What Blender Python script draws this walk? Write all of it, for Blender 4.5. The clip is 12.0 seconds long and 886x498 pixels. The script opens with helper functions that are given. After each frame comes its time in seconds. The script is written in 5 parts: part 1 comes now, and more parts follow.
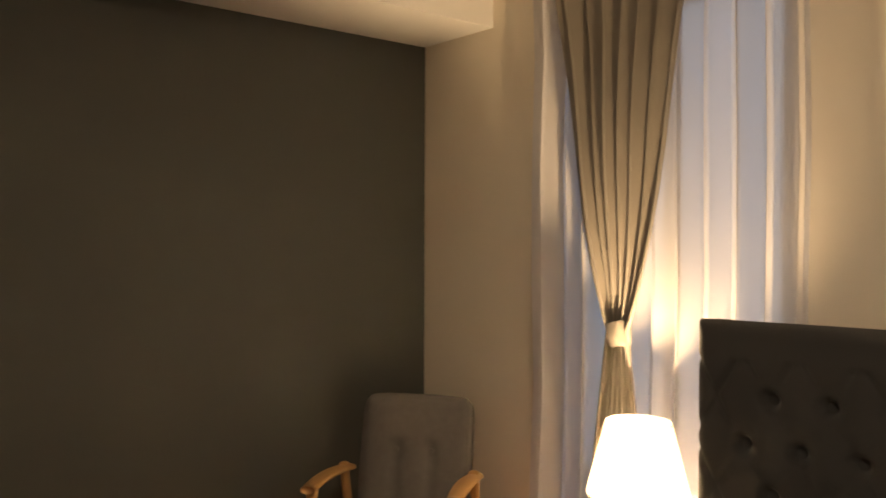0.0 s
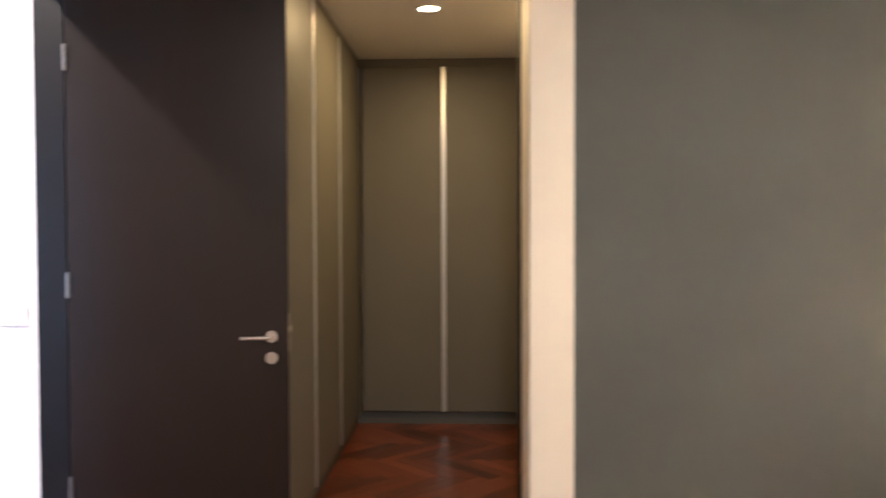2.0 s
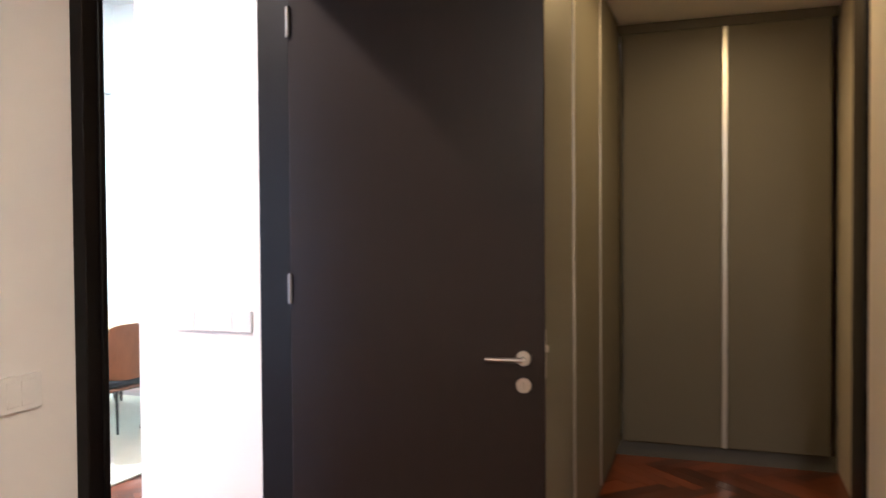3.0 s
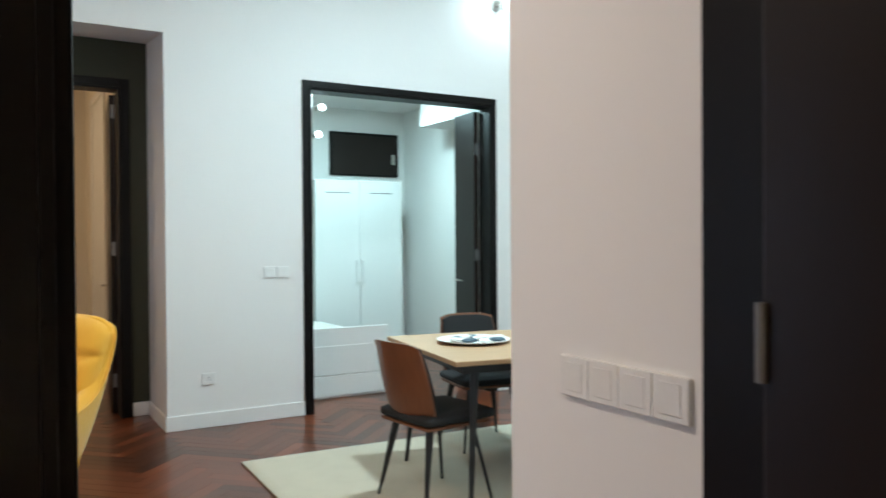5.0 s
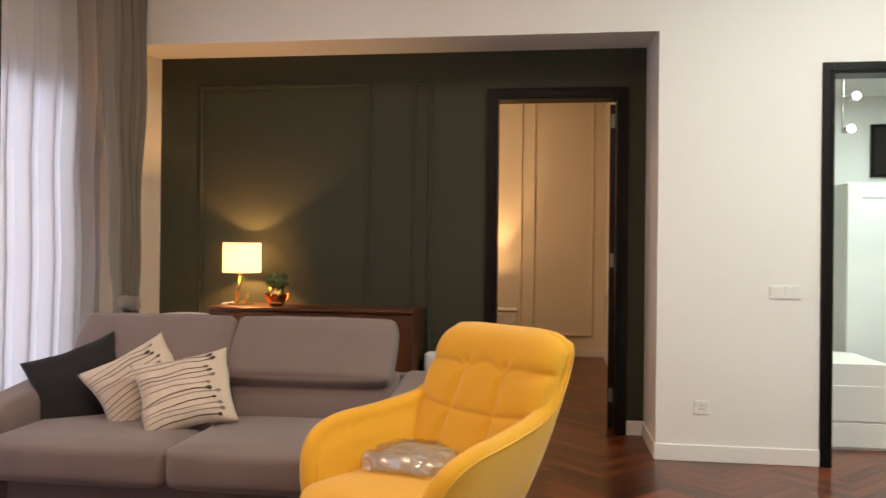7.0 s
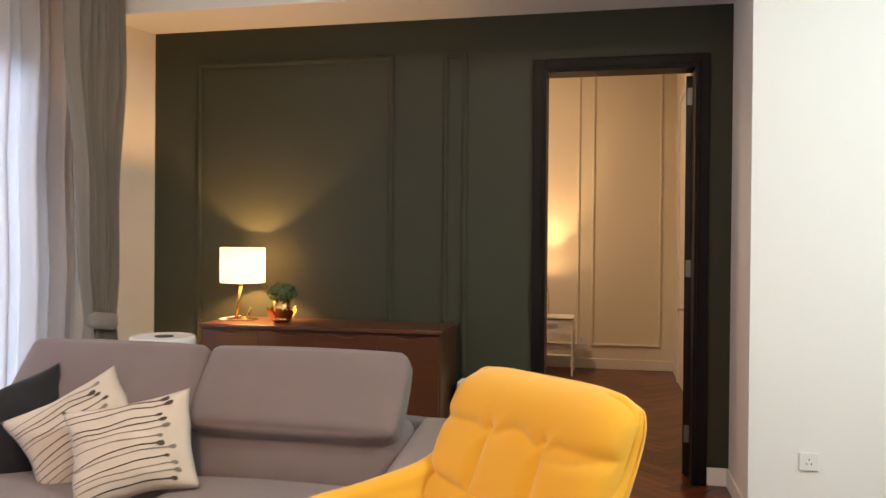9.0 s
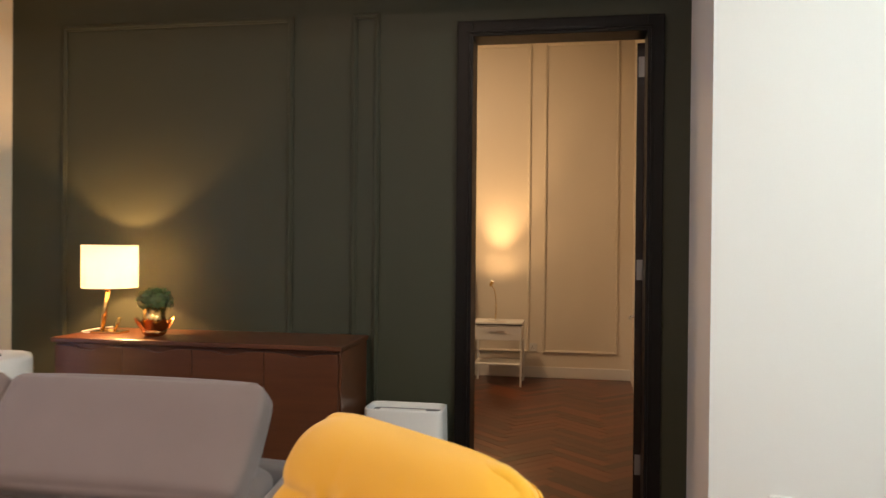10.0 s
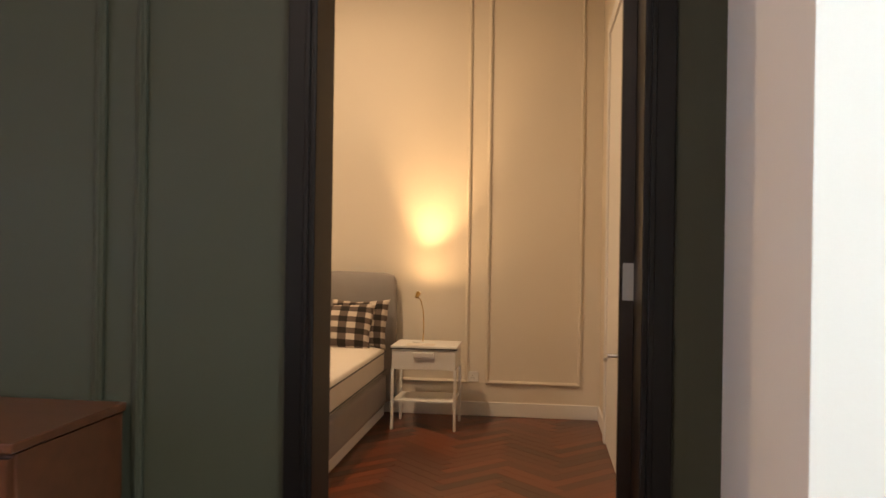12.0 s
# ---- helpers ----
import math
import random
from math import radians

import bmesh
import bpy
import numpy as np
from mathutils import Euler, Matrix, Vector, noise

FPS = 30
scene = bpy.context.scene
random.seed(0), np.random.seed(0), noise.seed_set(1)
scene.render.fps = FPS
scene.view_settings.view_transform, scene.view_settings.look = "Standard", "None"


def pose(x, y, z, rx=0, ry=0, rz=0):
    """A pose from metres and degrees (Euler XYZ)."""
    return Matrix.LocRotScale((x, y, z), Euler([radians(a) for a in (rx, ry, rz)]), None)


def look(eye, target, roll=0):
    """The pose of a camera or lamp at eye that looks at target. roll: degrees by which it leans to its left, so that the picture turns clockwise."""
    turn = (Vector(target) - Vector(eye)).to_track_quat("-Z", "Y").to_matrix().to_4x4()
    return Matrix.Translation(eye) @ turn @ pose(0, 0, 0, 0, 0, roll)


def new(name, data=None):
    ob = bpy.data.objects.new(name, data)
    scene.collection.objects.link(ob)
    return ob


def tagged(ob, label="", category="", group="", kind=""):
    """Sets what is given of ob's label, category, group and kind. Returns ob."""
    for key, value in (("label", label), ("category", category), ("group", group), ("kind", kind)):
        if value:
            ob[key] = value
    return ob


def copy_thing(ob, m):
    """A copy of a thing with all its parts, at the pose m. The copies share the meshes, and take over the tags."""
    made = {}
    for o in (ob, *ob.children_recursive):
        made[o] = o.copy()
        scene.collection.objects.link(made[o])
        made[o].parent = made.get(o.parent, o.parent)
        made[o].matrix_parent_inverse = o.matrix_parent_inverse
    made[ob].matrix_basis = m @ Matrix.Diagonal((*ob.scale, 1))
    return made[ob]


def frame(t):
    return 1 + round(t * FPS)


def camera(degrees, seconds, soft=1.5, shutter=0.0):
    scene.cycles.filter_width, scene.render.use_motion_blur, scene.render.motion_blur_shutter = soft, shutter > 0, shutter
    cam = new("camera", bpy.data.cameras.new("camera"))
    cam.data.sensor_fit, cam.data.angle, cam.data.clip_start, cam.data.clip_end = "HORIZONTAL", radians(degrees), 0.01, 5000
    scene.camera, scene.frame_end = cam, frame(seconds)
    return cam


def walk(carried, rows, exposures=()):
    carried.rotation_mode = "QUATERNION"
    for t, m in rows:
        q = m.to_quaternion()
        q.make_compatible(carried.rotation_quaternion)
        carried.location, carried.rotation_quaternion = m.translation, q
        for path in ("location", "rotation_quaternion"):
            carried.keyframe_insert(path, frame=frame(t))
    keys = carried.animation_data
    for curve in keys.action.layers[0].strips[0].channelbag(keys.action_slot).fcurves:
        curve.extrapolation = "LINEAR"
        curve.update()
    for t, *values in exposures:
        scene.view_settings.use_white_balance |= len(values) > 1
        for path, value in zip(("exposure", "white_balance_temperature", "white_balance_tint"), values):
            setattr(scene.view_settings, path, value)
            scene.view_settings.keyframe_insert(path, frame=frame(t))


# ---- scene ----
import functools

cam = camera(59.3, 12.0, shutter=0.4)

# exposure of the clip's camera: seconds, stops, kelvin, tint
EXPOSURES = [
    (0.0, 0.05, 7200, 10),
    (0.5, 0.5, 6700, 10),
    (1.0, 1.2, 5950, 10),
    (1.5, 1.85, 5300, 9),
    (2.0, 2.15, 5250, 9),
    (2.7, 2.05, 5350, 10),
    (4.3, 0.3, 5900, 2),
    (5.0, 0.0, 5900, 3),
    (5.5, -0.32, 5900, 4),
    (6.0, -0.26, 6900, 11),
    (6.5, -0.05, 7700, 18),
    (7.0, 0.03, 7700, 18),
    (9.0, 0.36, 7000, 13),
    (9.5, 0.36, 6950, 13),
    (10.0, 0.2, 7000, 13),
    (10.5, 0.12, 7100, 13),
    (11.0, 0.18, 7000, 13),
    (11.5, 0.36, 7000, 12),
    (12.0, 0.6, 6600, 12),
]

# the path: seconds, eye, target, roll
PATH = [
    (0, (-0.919, -0.209, 1.6), (0.596, -1.515, 1.583), 0.2),
    (0.5, (-1.124, -0.228, 1.568), (0.582, -1.273, 1.546), 0.2),
    (1, (-1.275, -0.25, 1.542), (0.608, -0.924, 1.52), 0.0),
    (1.5, (-1.26, -0.182, 1.495), (0.705, -0.553, 1.459), 0.1),
    (2, (-0.953, -0.142, 1.48), (1.045, -0.069, 1.427), -0.2),
    (2.5, (-0.566, 0.009, 1.479), (1.387, 0.432, 1.413), 0.1),
    (2.7, (-0.421, 0.055, 1.464), (1.51, 0.574, 1.408), -0.1),
    (4.3, (0.971, 0.512, 1.423), (2.409, 1.901, 1.38), -0.7),
    (4.5, (1.133, 0.628, 1.416), (2.453, 2.13, 1.377), -0.7),
    (4.7, (1.279, 0.732, 1.412), (2.474, 2.336, 1.376), -1.0),
    (5, (1.426, 0.903, 1.384), (2.44, 2.627, 1.36), -0.4),
    (5.5, (1.664, 1.106, 1.382), (2.402, 2.965, 1.376), -0.3),
    (6, (1.813, 1.224, 1.388), (2.081, 3.206, 1.396), 0.1),
    (6.5, (1.835, 1.296, 1.371), (1.747, 3.294, 1.379), 0.5),
    (7, (1.824, 1.368, 1.394), (1.554, 3.35, 1.398), 0.6),
    (7.2, (1.817, 1.419, 1.396), (1.501, 3.394, 1.399), 0.7),
    (8.8, (1.852, 2.244, 1.479), (1.427, 4.198, 1.466), 0.3),
    (9, (1.831, 2.425, 1.481), (1.409, 4.38, 1.465), 0.5),
    (9.5, (1.916, 2.825, 1.447), (1.517, 4.785, 1.436), 0.1),
    (10, (1.99, 3.283, 1.468), (1.646, 5.253, 1.452), 0.5),
    (10.5, (2.014, 3.71, 1.438), (1.692, 5.684, 1.426), 0.7),
    (11, (2.04, 4.292, 1.412), (1.751, 6.271, 1.4), 0.6),
    (11.5, (2.056, 4.751, 1.408), (1.790, 6.731, 1.406), 0.5),
    (12, (2.058, 5.282, 1.425), (1.809, 7.267, 1.42), 0.8),
]
walk(cam, [(t, look(eye, target, roll)) for t, eye, target, roll in PATH],
     exposures=EXPOSURES)

# ---- light ----
world = bpy.data.worlds.new("world")
scene.world = world
world.use_nodes = True
wn = world.node_tree
sky = wn.nodes.new("ShaderNodeTexSky")
sky.sky_type = "NISHITA"
sky.sun_disc = False
sky.sun_elevation = radians(18)
sky.sun_rotation = radians(250)
wn.links.new(sky.outputs[0], wn.nodes["Background"].inputs[0])
wn.nodes["Background"].inputs[1].default_value = 0.09
sun = new("sun", bpy.data.lights.new("sun", "SUN"))
sun.data.energy, sun.data.angle, sun.data.color = 0.6, radians(12), (1.0, 0.93, 0.85)
sun.matrix_world = look((0, 0, 20), (8, -3, 14))


def area(name, place, aim, size, watts, colour, sizey=None):
    lamp = bpy.data.lights.new(name, "AREA")
    lamp.energy, lamp.color, lamp.size = watts, colour, size
    if sizey:
        lamp.shape, lamp.size_y = "RECTANGLE", sizey
    else:
        lamp.shape = "DISK"
    ob = new(name, lamp)
    ob.matrix_world = look(place, aim)
    return ob


def bulb(name, place, watts, colour, radius=0.03):
    lamp = bpy.data.lights.new(name, "POINT")
    lamp.energy, lamp.color, lamp.shadow_soft_size = watts, colour, radius
    ob = new(name, lamp)
    ob.location = place
    return ob


COOL = (0.80, 0.97, 1.0)
NEUTRAL = (1.0, 0.95, 0.88)
WARM = (1.0, 0.62, 0.27)
DAY = (0.62, 0.77, 1.0)

# unseen fill added at living and dining ceiling; wall light over the wide doorway
area("dining_fill", (4.2, 4.4, 3.86), (4.2, 4.4, 0), 0.25, 122, COOL)
area("hall_fill", (0.5, 3.0, 3.86), (0.5, 3.0, 0), 0.25, 66, (1.0, 0.75, 0.58))
bulb("wall_light_bulb", (5.45, 6.55, 3.50), 9, COOL, 0.06)
# unseen fill added to the utility room, besides its spotlights
area("utility_fill", (4.8, 7.9, 2.92), (4.8, 7.9, 0), 0.3, 50, (0.68, 0.97, 0.98))
# daylight in the openings of the windows
area("living_daylight", (-1.57, 4.5, 1.26), (3, 4.5, 1.06), 3.7, 50, DAY, 2.4)
area("bedroom_daylight", (0.82, -3.0, 1.45), (0.82, 3, 1.0), 0.9, 2.5, DAY, 2.2)
# lamps
bulb("sideboard_bulb", (-0.56, 7.2, 1.305), 40, (1.0, 0.56, 0.22), 0.025)
bulb("bedside_bulb", (0.678, -2.483, 0.83), 135, (1.0, 0.70, 0.40), 0.025)
area("corridor_downlight", (3.56, 0.1, 2.735), (3.56, 0.1, 0), 0.08, 6.0, (1.0, 0.60, 0.22))
# unseen fill under the bedroom ceiling, added to lift its walls
area("bedroom_fill", (-0.9, -0.4, 2.92), (-0.9, -0.4, 0), 0.3, 27, (1.0, 0.80, 0.62))
reading = new("reading_spot", bpy.data.lights.new("reading_spot", "SPOT"))
reading.data.energy, reading.data.color, reading.data.shadow_soft_size = 58, (1.0, 0.60, 0.27), 0.04
reading.data.spot_size, reading.data.spot_blend = radians(58), 1.0
reading.matrix_world = look((1.092, 11.502, 1.066), (1.19, 11.87, 2.12))
# second, wider spot at the same head, added to soften the wall glow
spill = new("reading_spill", bpy.data.lights.new("reading_spill", "SPOT"))
spill.data.energy, spill.data.color, spill.data.shadow_soft_size = 7, (1.0, 0.60, 0.27), 0.03
spill.data.spot_size, spill.data.spot_blend = radians(125), 1.0
spill.matrix_world = look((1.092, 11.502, 1.066), (1.19, 11.87, 1.62))
# fill from an unseen source, added to brighten the cream bedroom
area("cream_fill", (0.2, 9.9, 3.92), (0.2, 9.9, 0), 0.3, 50, (1.0, 0.66, 0.38))


# ---- materials ----
def shader(name, colour, rough=0.6, second=None, scale=3.0, fine=120.0, bump=0.1, metal=0.0, amount=0.35, coat=0.0, stretch=(1, 1, 1), sheen=0.0, island=0.0, spec=0.5):
    """Base colour mixed with a second one by a coarse noise and a fine grain, with a fine relief."""
    m = bpy.data.materials.new(name)
    m.use_nodes = True
    nt = m.node_tree
    b = nt.nodes["Principled BSDF"]
    second = second or tuple(c * 0.82 for c in colour)
    tc = nt.nodes.new("ShaderNodeTexCoord")
    mp = nt.nodes.new("ShaderNodeMapping")
    mp.inputs["Scale"].default_value = stretch
    nt.links.new(tc.outputs["Object"], mp.inputs[0])
    n1 = nt.nodes.new("ShaderNodeTexNoise")
    n1.inputs["Scale"].default_value, n1.inputs["Detail"].default_value = scale, 5
    n2 = nt.nodes.new("ShaderNodeTexNoise")
    n2.inputs["Scale"].default_value, n2.inputs["Detail"].default_value = fine, 3
    for n in (n1, n2):
        nt.links.new(mp.outputs[0], n.inputs["Vector"])
    add = nt.nodes.new("ShaderNodeMix")
    add.inputs[0].default_value = 0.4
    nt.links.new(n1.outputs[0], add.inputs[2])
    nt.links.new(n2.outputs[0], add.inputs[3])
    fac = add.outputs[0]
    if island:
        geo = nt.nodes.new("ShaderNodeNewGeometry")
        info = nt.nodes.new("ShaderNodeObjectInfo")
        both = nt.nodes.new("ShaderNodeMath")
        both.operation = "ADD"
        nt.links.new(geo.outputs["Random Per Island"], both.inputs[0])
        nt.links.new(info.outputs["Random"], both.inputs[1])
        frac = nt.nodes.new("ShaderNodeMath")
        frac.operation = "FRACT"
        nt.links.new(both.outputs[0], frac.inputs[0])
        mx = nt.nodes.new("ShaderNodeMix")
        mx.inputs[0].default_value = island
        nt.links.new(fac, mx.inputs[2])
        nt.links.new(frac.outputs[0], mx.inputs[3])
        fac = mx.outputs[0]
    ramp = nt.nodes.new("ShaderNodeValToRGB")
    lo, hi = 0.5 - amount, 0.5 + amount
    ramp.color_ramp.elements[0].position, ramp.color_ramp.elements[1].position = max(lo, 0), min(hi, 1)
    ramp.color_ramp.elements[0].color = (*second, 1)
    ramp.color_ramp.elements[1].color = (*colour, 1)
    nt.links.new(fac, ramp.inputs[0])
    nt.links.new(ramp.outputs[0], b.inputs["Base Color"])
    b.inputs["Roughness"].default_value = rough
    b.inputs["Metallic"].default_value = metal
    b.inputs["Specular IOR Level"].default_value = spec
    b.inputs["Coat Weight"].default_value = coat
    b.inputs["Coat Roughness"].default_value = 0.12
    b.inputs["Sheen Weight"].default_value = sheen
    if bump:
        bp = nt.nodes.new("ShaderNodeBump")
        bp.inputs["Strength"].default_value, bp.inputs["Distance"].default_value = bump, 0.004
        nt.links.new(n2.outputs[0], bp.inputs["Height"])
        nt.links.new(bp.outputs[0], b.inputs["Normal"])
    return m


def glow(name, colour, strength):
    m = bpy.data.materials.new(name)
    m.use_nodes = True
    b = m.node_tree.nodes["Principled BSDF"]
    b.inputs["Base Color"].default_value = (*colour, 1)
    b.inputs["Emission Color"].default_value = (*colour, 1)
    b.inputs["Emission Strength"].default_value = strength
    return m


def cloth_through(name, colour, through_colour, share, rough=0.9, clear=0.0):
    """Thin cloth that lets light through; clear: the share of open weave."""
    m = bpy.data.materials.new(name)
    m.use_nodes = True
    nt = m.node_tree
    out = nt.nodes["Material Output"]
    nt.nodes.remove(nt.nodes["Principled BSDF"])
    d = nt.nodes.new("ShaderNodeBsdfDiffuse")
    d.inputs[0].default_value, d.inputs[1].default_value = (*colour, 1), rough
    tr = nt.nodes.new("ShaderNodeBsdfTranslucent")
    tr.inputs[0].default_value = (*through_colour, 1)
    mx = nt.nodes.new("ShaderNodeMixShader")
    mx.inputs[0].default_value = share
    nt.links.new(d.outputs[0], mx.inputs[1])
    nt.links.new(tr.outputs[0], mx.inputs[2])
    last = mx
    if clear:
        tp = nt.nodes.new("ShaderNodeBsdfTransparent")
        mx2 = nt.nodes.new("ShaderNodeMixShader")
        mx2.inputs[0].default_value = clear
        nt.links.new(mx.outputs[0], mx2.inputs[1])
        nt.links.new(tp.outputs[0], mx2.inputs[2])
        last = mx2
    nt.links.new(last.outputs[0], out.inputs[0])
    return m


WHITE = shader("white_paint", (0.80, 0.79, 0.77), 0.65, (0.76, 0.75, 0.73), 1.5, 260, 0.05)
CREAM = shader("cream_paint", (0.78, 0.72, 0.62), 0.6, (0.74, 0.68, 0.58), 1.2, 260, 0.05)
GREY = shader("grey_paint", (0.086, 0.092, 0.085), 0.6, (0.077, 0.083, 0.077), 1.2, 260, 0.06, spec=0.25)
GREEN = shader("green_paint", (0.047, 0.050, 0.033), 0.5, (0.041, 0.043, 0.028), 1.2, 260, 0.06, spec=0.22)
CEIL = shader("ceiling_paint", (0.82, 0.81, 0.79), 0.8, None, 1.0, 200, 0.03, amount=0.5)
ESPRESSO = shader("espresso_veneer", (0.013, 0.0068, 0.0046), 0.40, (0.009, 0.005, 0.0035), 4, 60, 0.04, coat=0.0, spec=0.30, stretch=(6, 6, 0.6))
ESPRESSO_FRAME = shader("espresso_frame", (0.006, 0.0046, 0.0042), 0.42, (0.004, 0.0032, 0.003), 4, 60, 0.05, spec=0.18, stretch=(6, 6, 0.6))
PARQUET = shader("parquet", (0.185, 0.048, 0.018), 0.28, (0.036, 0.010, 0.0045), 3.0, 90, 0.05, coat=0.05, spec=0.45, stretch=(1, 1, 1), island=0.66, amount=0.36)
JOINT = shader("floor_joint", (0.04, 0.012, 0.006), 0.7, spec=0.1)
WARDROBE = shader("wardrobe_laminate", (0.125, 0.115, 0.090), 0.5, (0.105, 0.097, 0.075), 2, 150, 0.04)
PLINTH = shader("plinth_laminate", (0.10, 0.10, 0.095), 0.5)
ALU = shader("brushed_aluminium", (0.62, 0.62, 0.60), 0.35, None, 3, 200, 0.03, metal=0.9)
HINGE = shader("dull_hinge_steel", (0.30, 0.30, 0.30), 0.5, None, 3, 200, 0.02, metal=1.0)
STEEL = shader("satin_steel", (0.66, 0.64, 0.60), 0.28, None, 3, 200, 0.02, metal=1.0)
PLASTIC = shader("white_plastic", (0.82, 0.82, 0.80), 0.35, None, 2, 100, 0.0, amount=0.5)
BLACKM = shader("black_metal", (0.012, 0.012, 0.013), 0.45, None, 4, 120, 0.04)


# ---- building helpers ----
def part(name, bm, material, parent=None, label="", smooth=False):
    mesh = bpy.data.meshes.new(name)
    if smooth:
        for f in bm.faces:
            f.smooth = True
    bm.normal_update()
    bm.to_mesh(mesh)
    bm.free()
    mesh.materials.append(material)
    ob = new(name, mesh)
    if parent is not None:
        ob.parent = parent
    if label:
        ob["label"] = label
    return ob


def thing(name, label, category, place=(0, 0, 0), turn=0.0, group="", kind=""):
    ob = new(name)
    ob.empty_display_size = 0.1
    ob.matrix_world = pose(*place, 0, 0, turn)
    return tagged(ob, label, category, group, kind)


def add_box(bm, x0, y0, z0, x1, y1, z1, bevel=0.0, seg=2, m=None):
    made = bmesh.ops.create_cube(bm, size=1.0)["verts"]
    for v in made:
        v.co = Vector((x0 + (v.co.x + 0.5) * (x1 - x0), y0 + (v.co.y + 0.5) * (y1 - y0), z0 + (v.co.z + 0.5) * (z1 - z0)))
    if m is not None:
        for v in made:
            v.co = m @ v.co
    if bevel:
        edges = list({e for v in made for e in v.link_edges})
        bmesh.ops.bevel(bm, geom=edges, offset=bevel, segments=seg, profile=0.5, affect="EDGES")
    return bm


def box(x0, y0, z0, x1, y1, z1, bevel=0.0, seg=2, m=None):
    return add_box(bmesh.new(), min(x0, x1), min(y0, y1), min(z0, z1), max(x0, x1), max(y0, y1), max(z0, z1), bevel, seg, m)


def cone(r0, r1, h, n=24, m=None, bm=None, caps=True):
    bm = bm or bmesh.new()
    made = bmesh.ops.create_cone(bm, cap_ends=caps, segments=n, radius1=r0, radius2=r1, depth=h)["verts"]
    for v in made:
        v.co.z += h / 2
        if m is not None:
            v.co = m @ v.co
    return bm


def rod(a, b, r0, r1=None, n=12, bm=None):
    a, b = Vector(a), Vector(b)
    d = b - a
    m = Matrix.Translation(a) @ d.to_track_quat("Z", "Y").to_matrix().to_4x4()
    return cone(r0, r0 if r1 is None else r1, d.length, n, m, bm)


def wall(name, boxes, material, label, category="wall"):
    bm = bmesh.new()
    for b in boxes:
        add_box(bm, *b)
    return tagged(part(name, bm, material), label, category, kind="structure")


def skirting(name, pieces, parent=None):
    """Runs of white skirting board: boxes with a rounded top edge."""
    bm = bmesh.new()
    for b in pieces:
        add_box(bm, *b, 0.004, 2)
    return tagged(part(name, bm, WHITE), "white painted skirting board along the wall", "skirting board", kind="structure")


# ---- plan ----
XR = 2.55                     # white return wall and pier
YW, YG = 6.775, 7.46           # white wall, green wall
DOOR_H = 2.655
CEIL_L, CEIL_A, CEIL_B = 3.90, 2.95, 3.95
YB = 11.87                     # far wall of the cream bedroom

# ---- structure ----
wall("wall_green", [(-1.55, YG, 0, 1.36, YG + 0.14, 3.96), (2.39, YG, 0, 2.66, YG + 0.14, 3.96), (1.36, YG, 2.64, 2.39, YG + 0.14, 3.96)], GREEN, "dark olive green painted wall with moulded panels")
wall("wall_white_kitchen", [(XR, YW, 0, 3.62, YW + 0.14, 3.9), (5.42, YW, 0, 6.6, YW + 0.14, 3.9), (3.62, YW, 2.63, 5.42, YW + 0.14, 3.9), (XR, YW + 0.14, 0, 2.66, YG, 3.9)], WHITE, "white painted wall with a wide doorway")
wall("wall_left_return", [(-1.55, YW, 0, -1.38, YG, 3.9)], CREAM, "cream painted return wall beside the curtain")
bm = bmesh.new()
for x in (-1.38, XR):
    for y, z in ((YW, 2.895), (YW, 3.9), (YG, 3.9), (YG, 2.96)):
        bm.verts.new((x, y, z))
bm.verts.ensure_lookup_table()
v = bm.verts
for f in ((0, 1, 2, 3), (7, 6, 5, 4), (0, 4, 5, 1), (1, 5, 6, 2), (2, 6, 7, 3), (3, 7, 4, 0)):
    bm.faces.new([v[i] for i in f])
tagged(part("beam", bm, WHITE), "white painted ceiling beam over the recess", "beam", kind="structure")
# window wall on the side of the living room
wall("wall_window_living", [(-1.75, 1.79, 0, -1.55, 2.6, 3.9), (-1.75, 6.5, 0, -1.55, 7.6, 3.9), (-1.75, 2.6, 2.60, -1.55, 6.5, 3.9)], WHITE, "white wall round the balcony window")
wall("wall_dining", [(6.6, 1.70, 0, 6.74, 9.7, 3.9)], WHITE, "plain white wall behind the dining table")
# wall between the first bedroom and the living room, with the pier
wall("wall_bedroom_door", [(-3.2, 1.70, 0, 1.42, 1.79, 3.9), (1.42, 1.70, 2.64, 2.53, 1.79, 3.9), (2.53, 1.70, 0, 6.6, 1.79, 3.9), (2.527, 1.79, 0, 6.6, 2.45, 3.9)], WHITE, "white wall with the bedroom doorway")
tagged(part("floor", box(-3.4, -3.2, -0.12, 6.8, 12.1, -0.006), JOINT), "reddish brown parquet floor with dark joints", "floor", kind="structure")
wall("ceiling_living", [(-1.75, 1.79, CEIL_L, 6.74, 7.6, CEIL_L + 0.1)], CEIL, "plain white ceiling", "ceiling")
wall("ceiling_bedroom", [(-3.4, -3.1, CEIL_A, 2.3, 1.7, CEIL_A + 0.1)], CEIL, "plain white ceiling", "ceiling")
wall("ceiling_corridor", [(2.27, -0.7, 2.75, 5.4, 1.7, 2.85)], CEIL, "low white ceiling of the wardrobe corridor", "ceiling")
wall("ceiling_cream_bedroom", [(-2.6, 7.6, CEIL_B, 2.7, 12.0, CEIL_B + 0.1)], CEIL, "plain white ceiling", "ceiling")
wall("ceiling_utility", [(2.66, 6.91, 2.96, 6.74, 9.7, 3.06)], CEIL, "plain white ceiling", "ceiling")
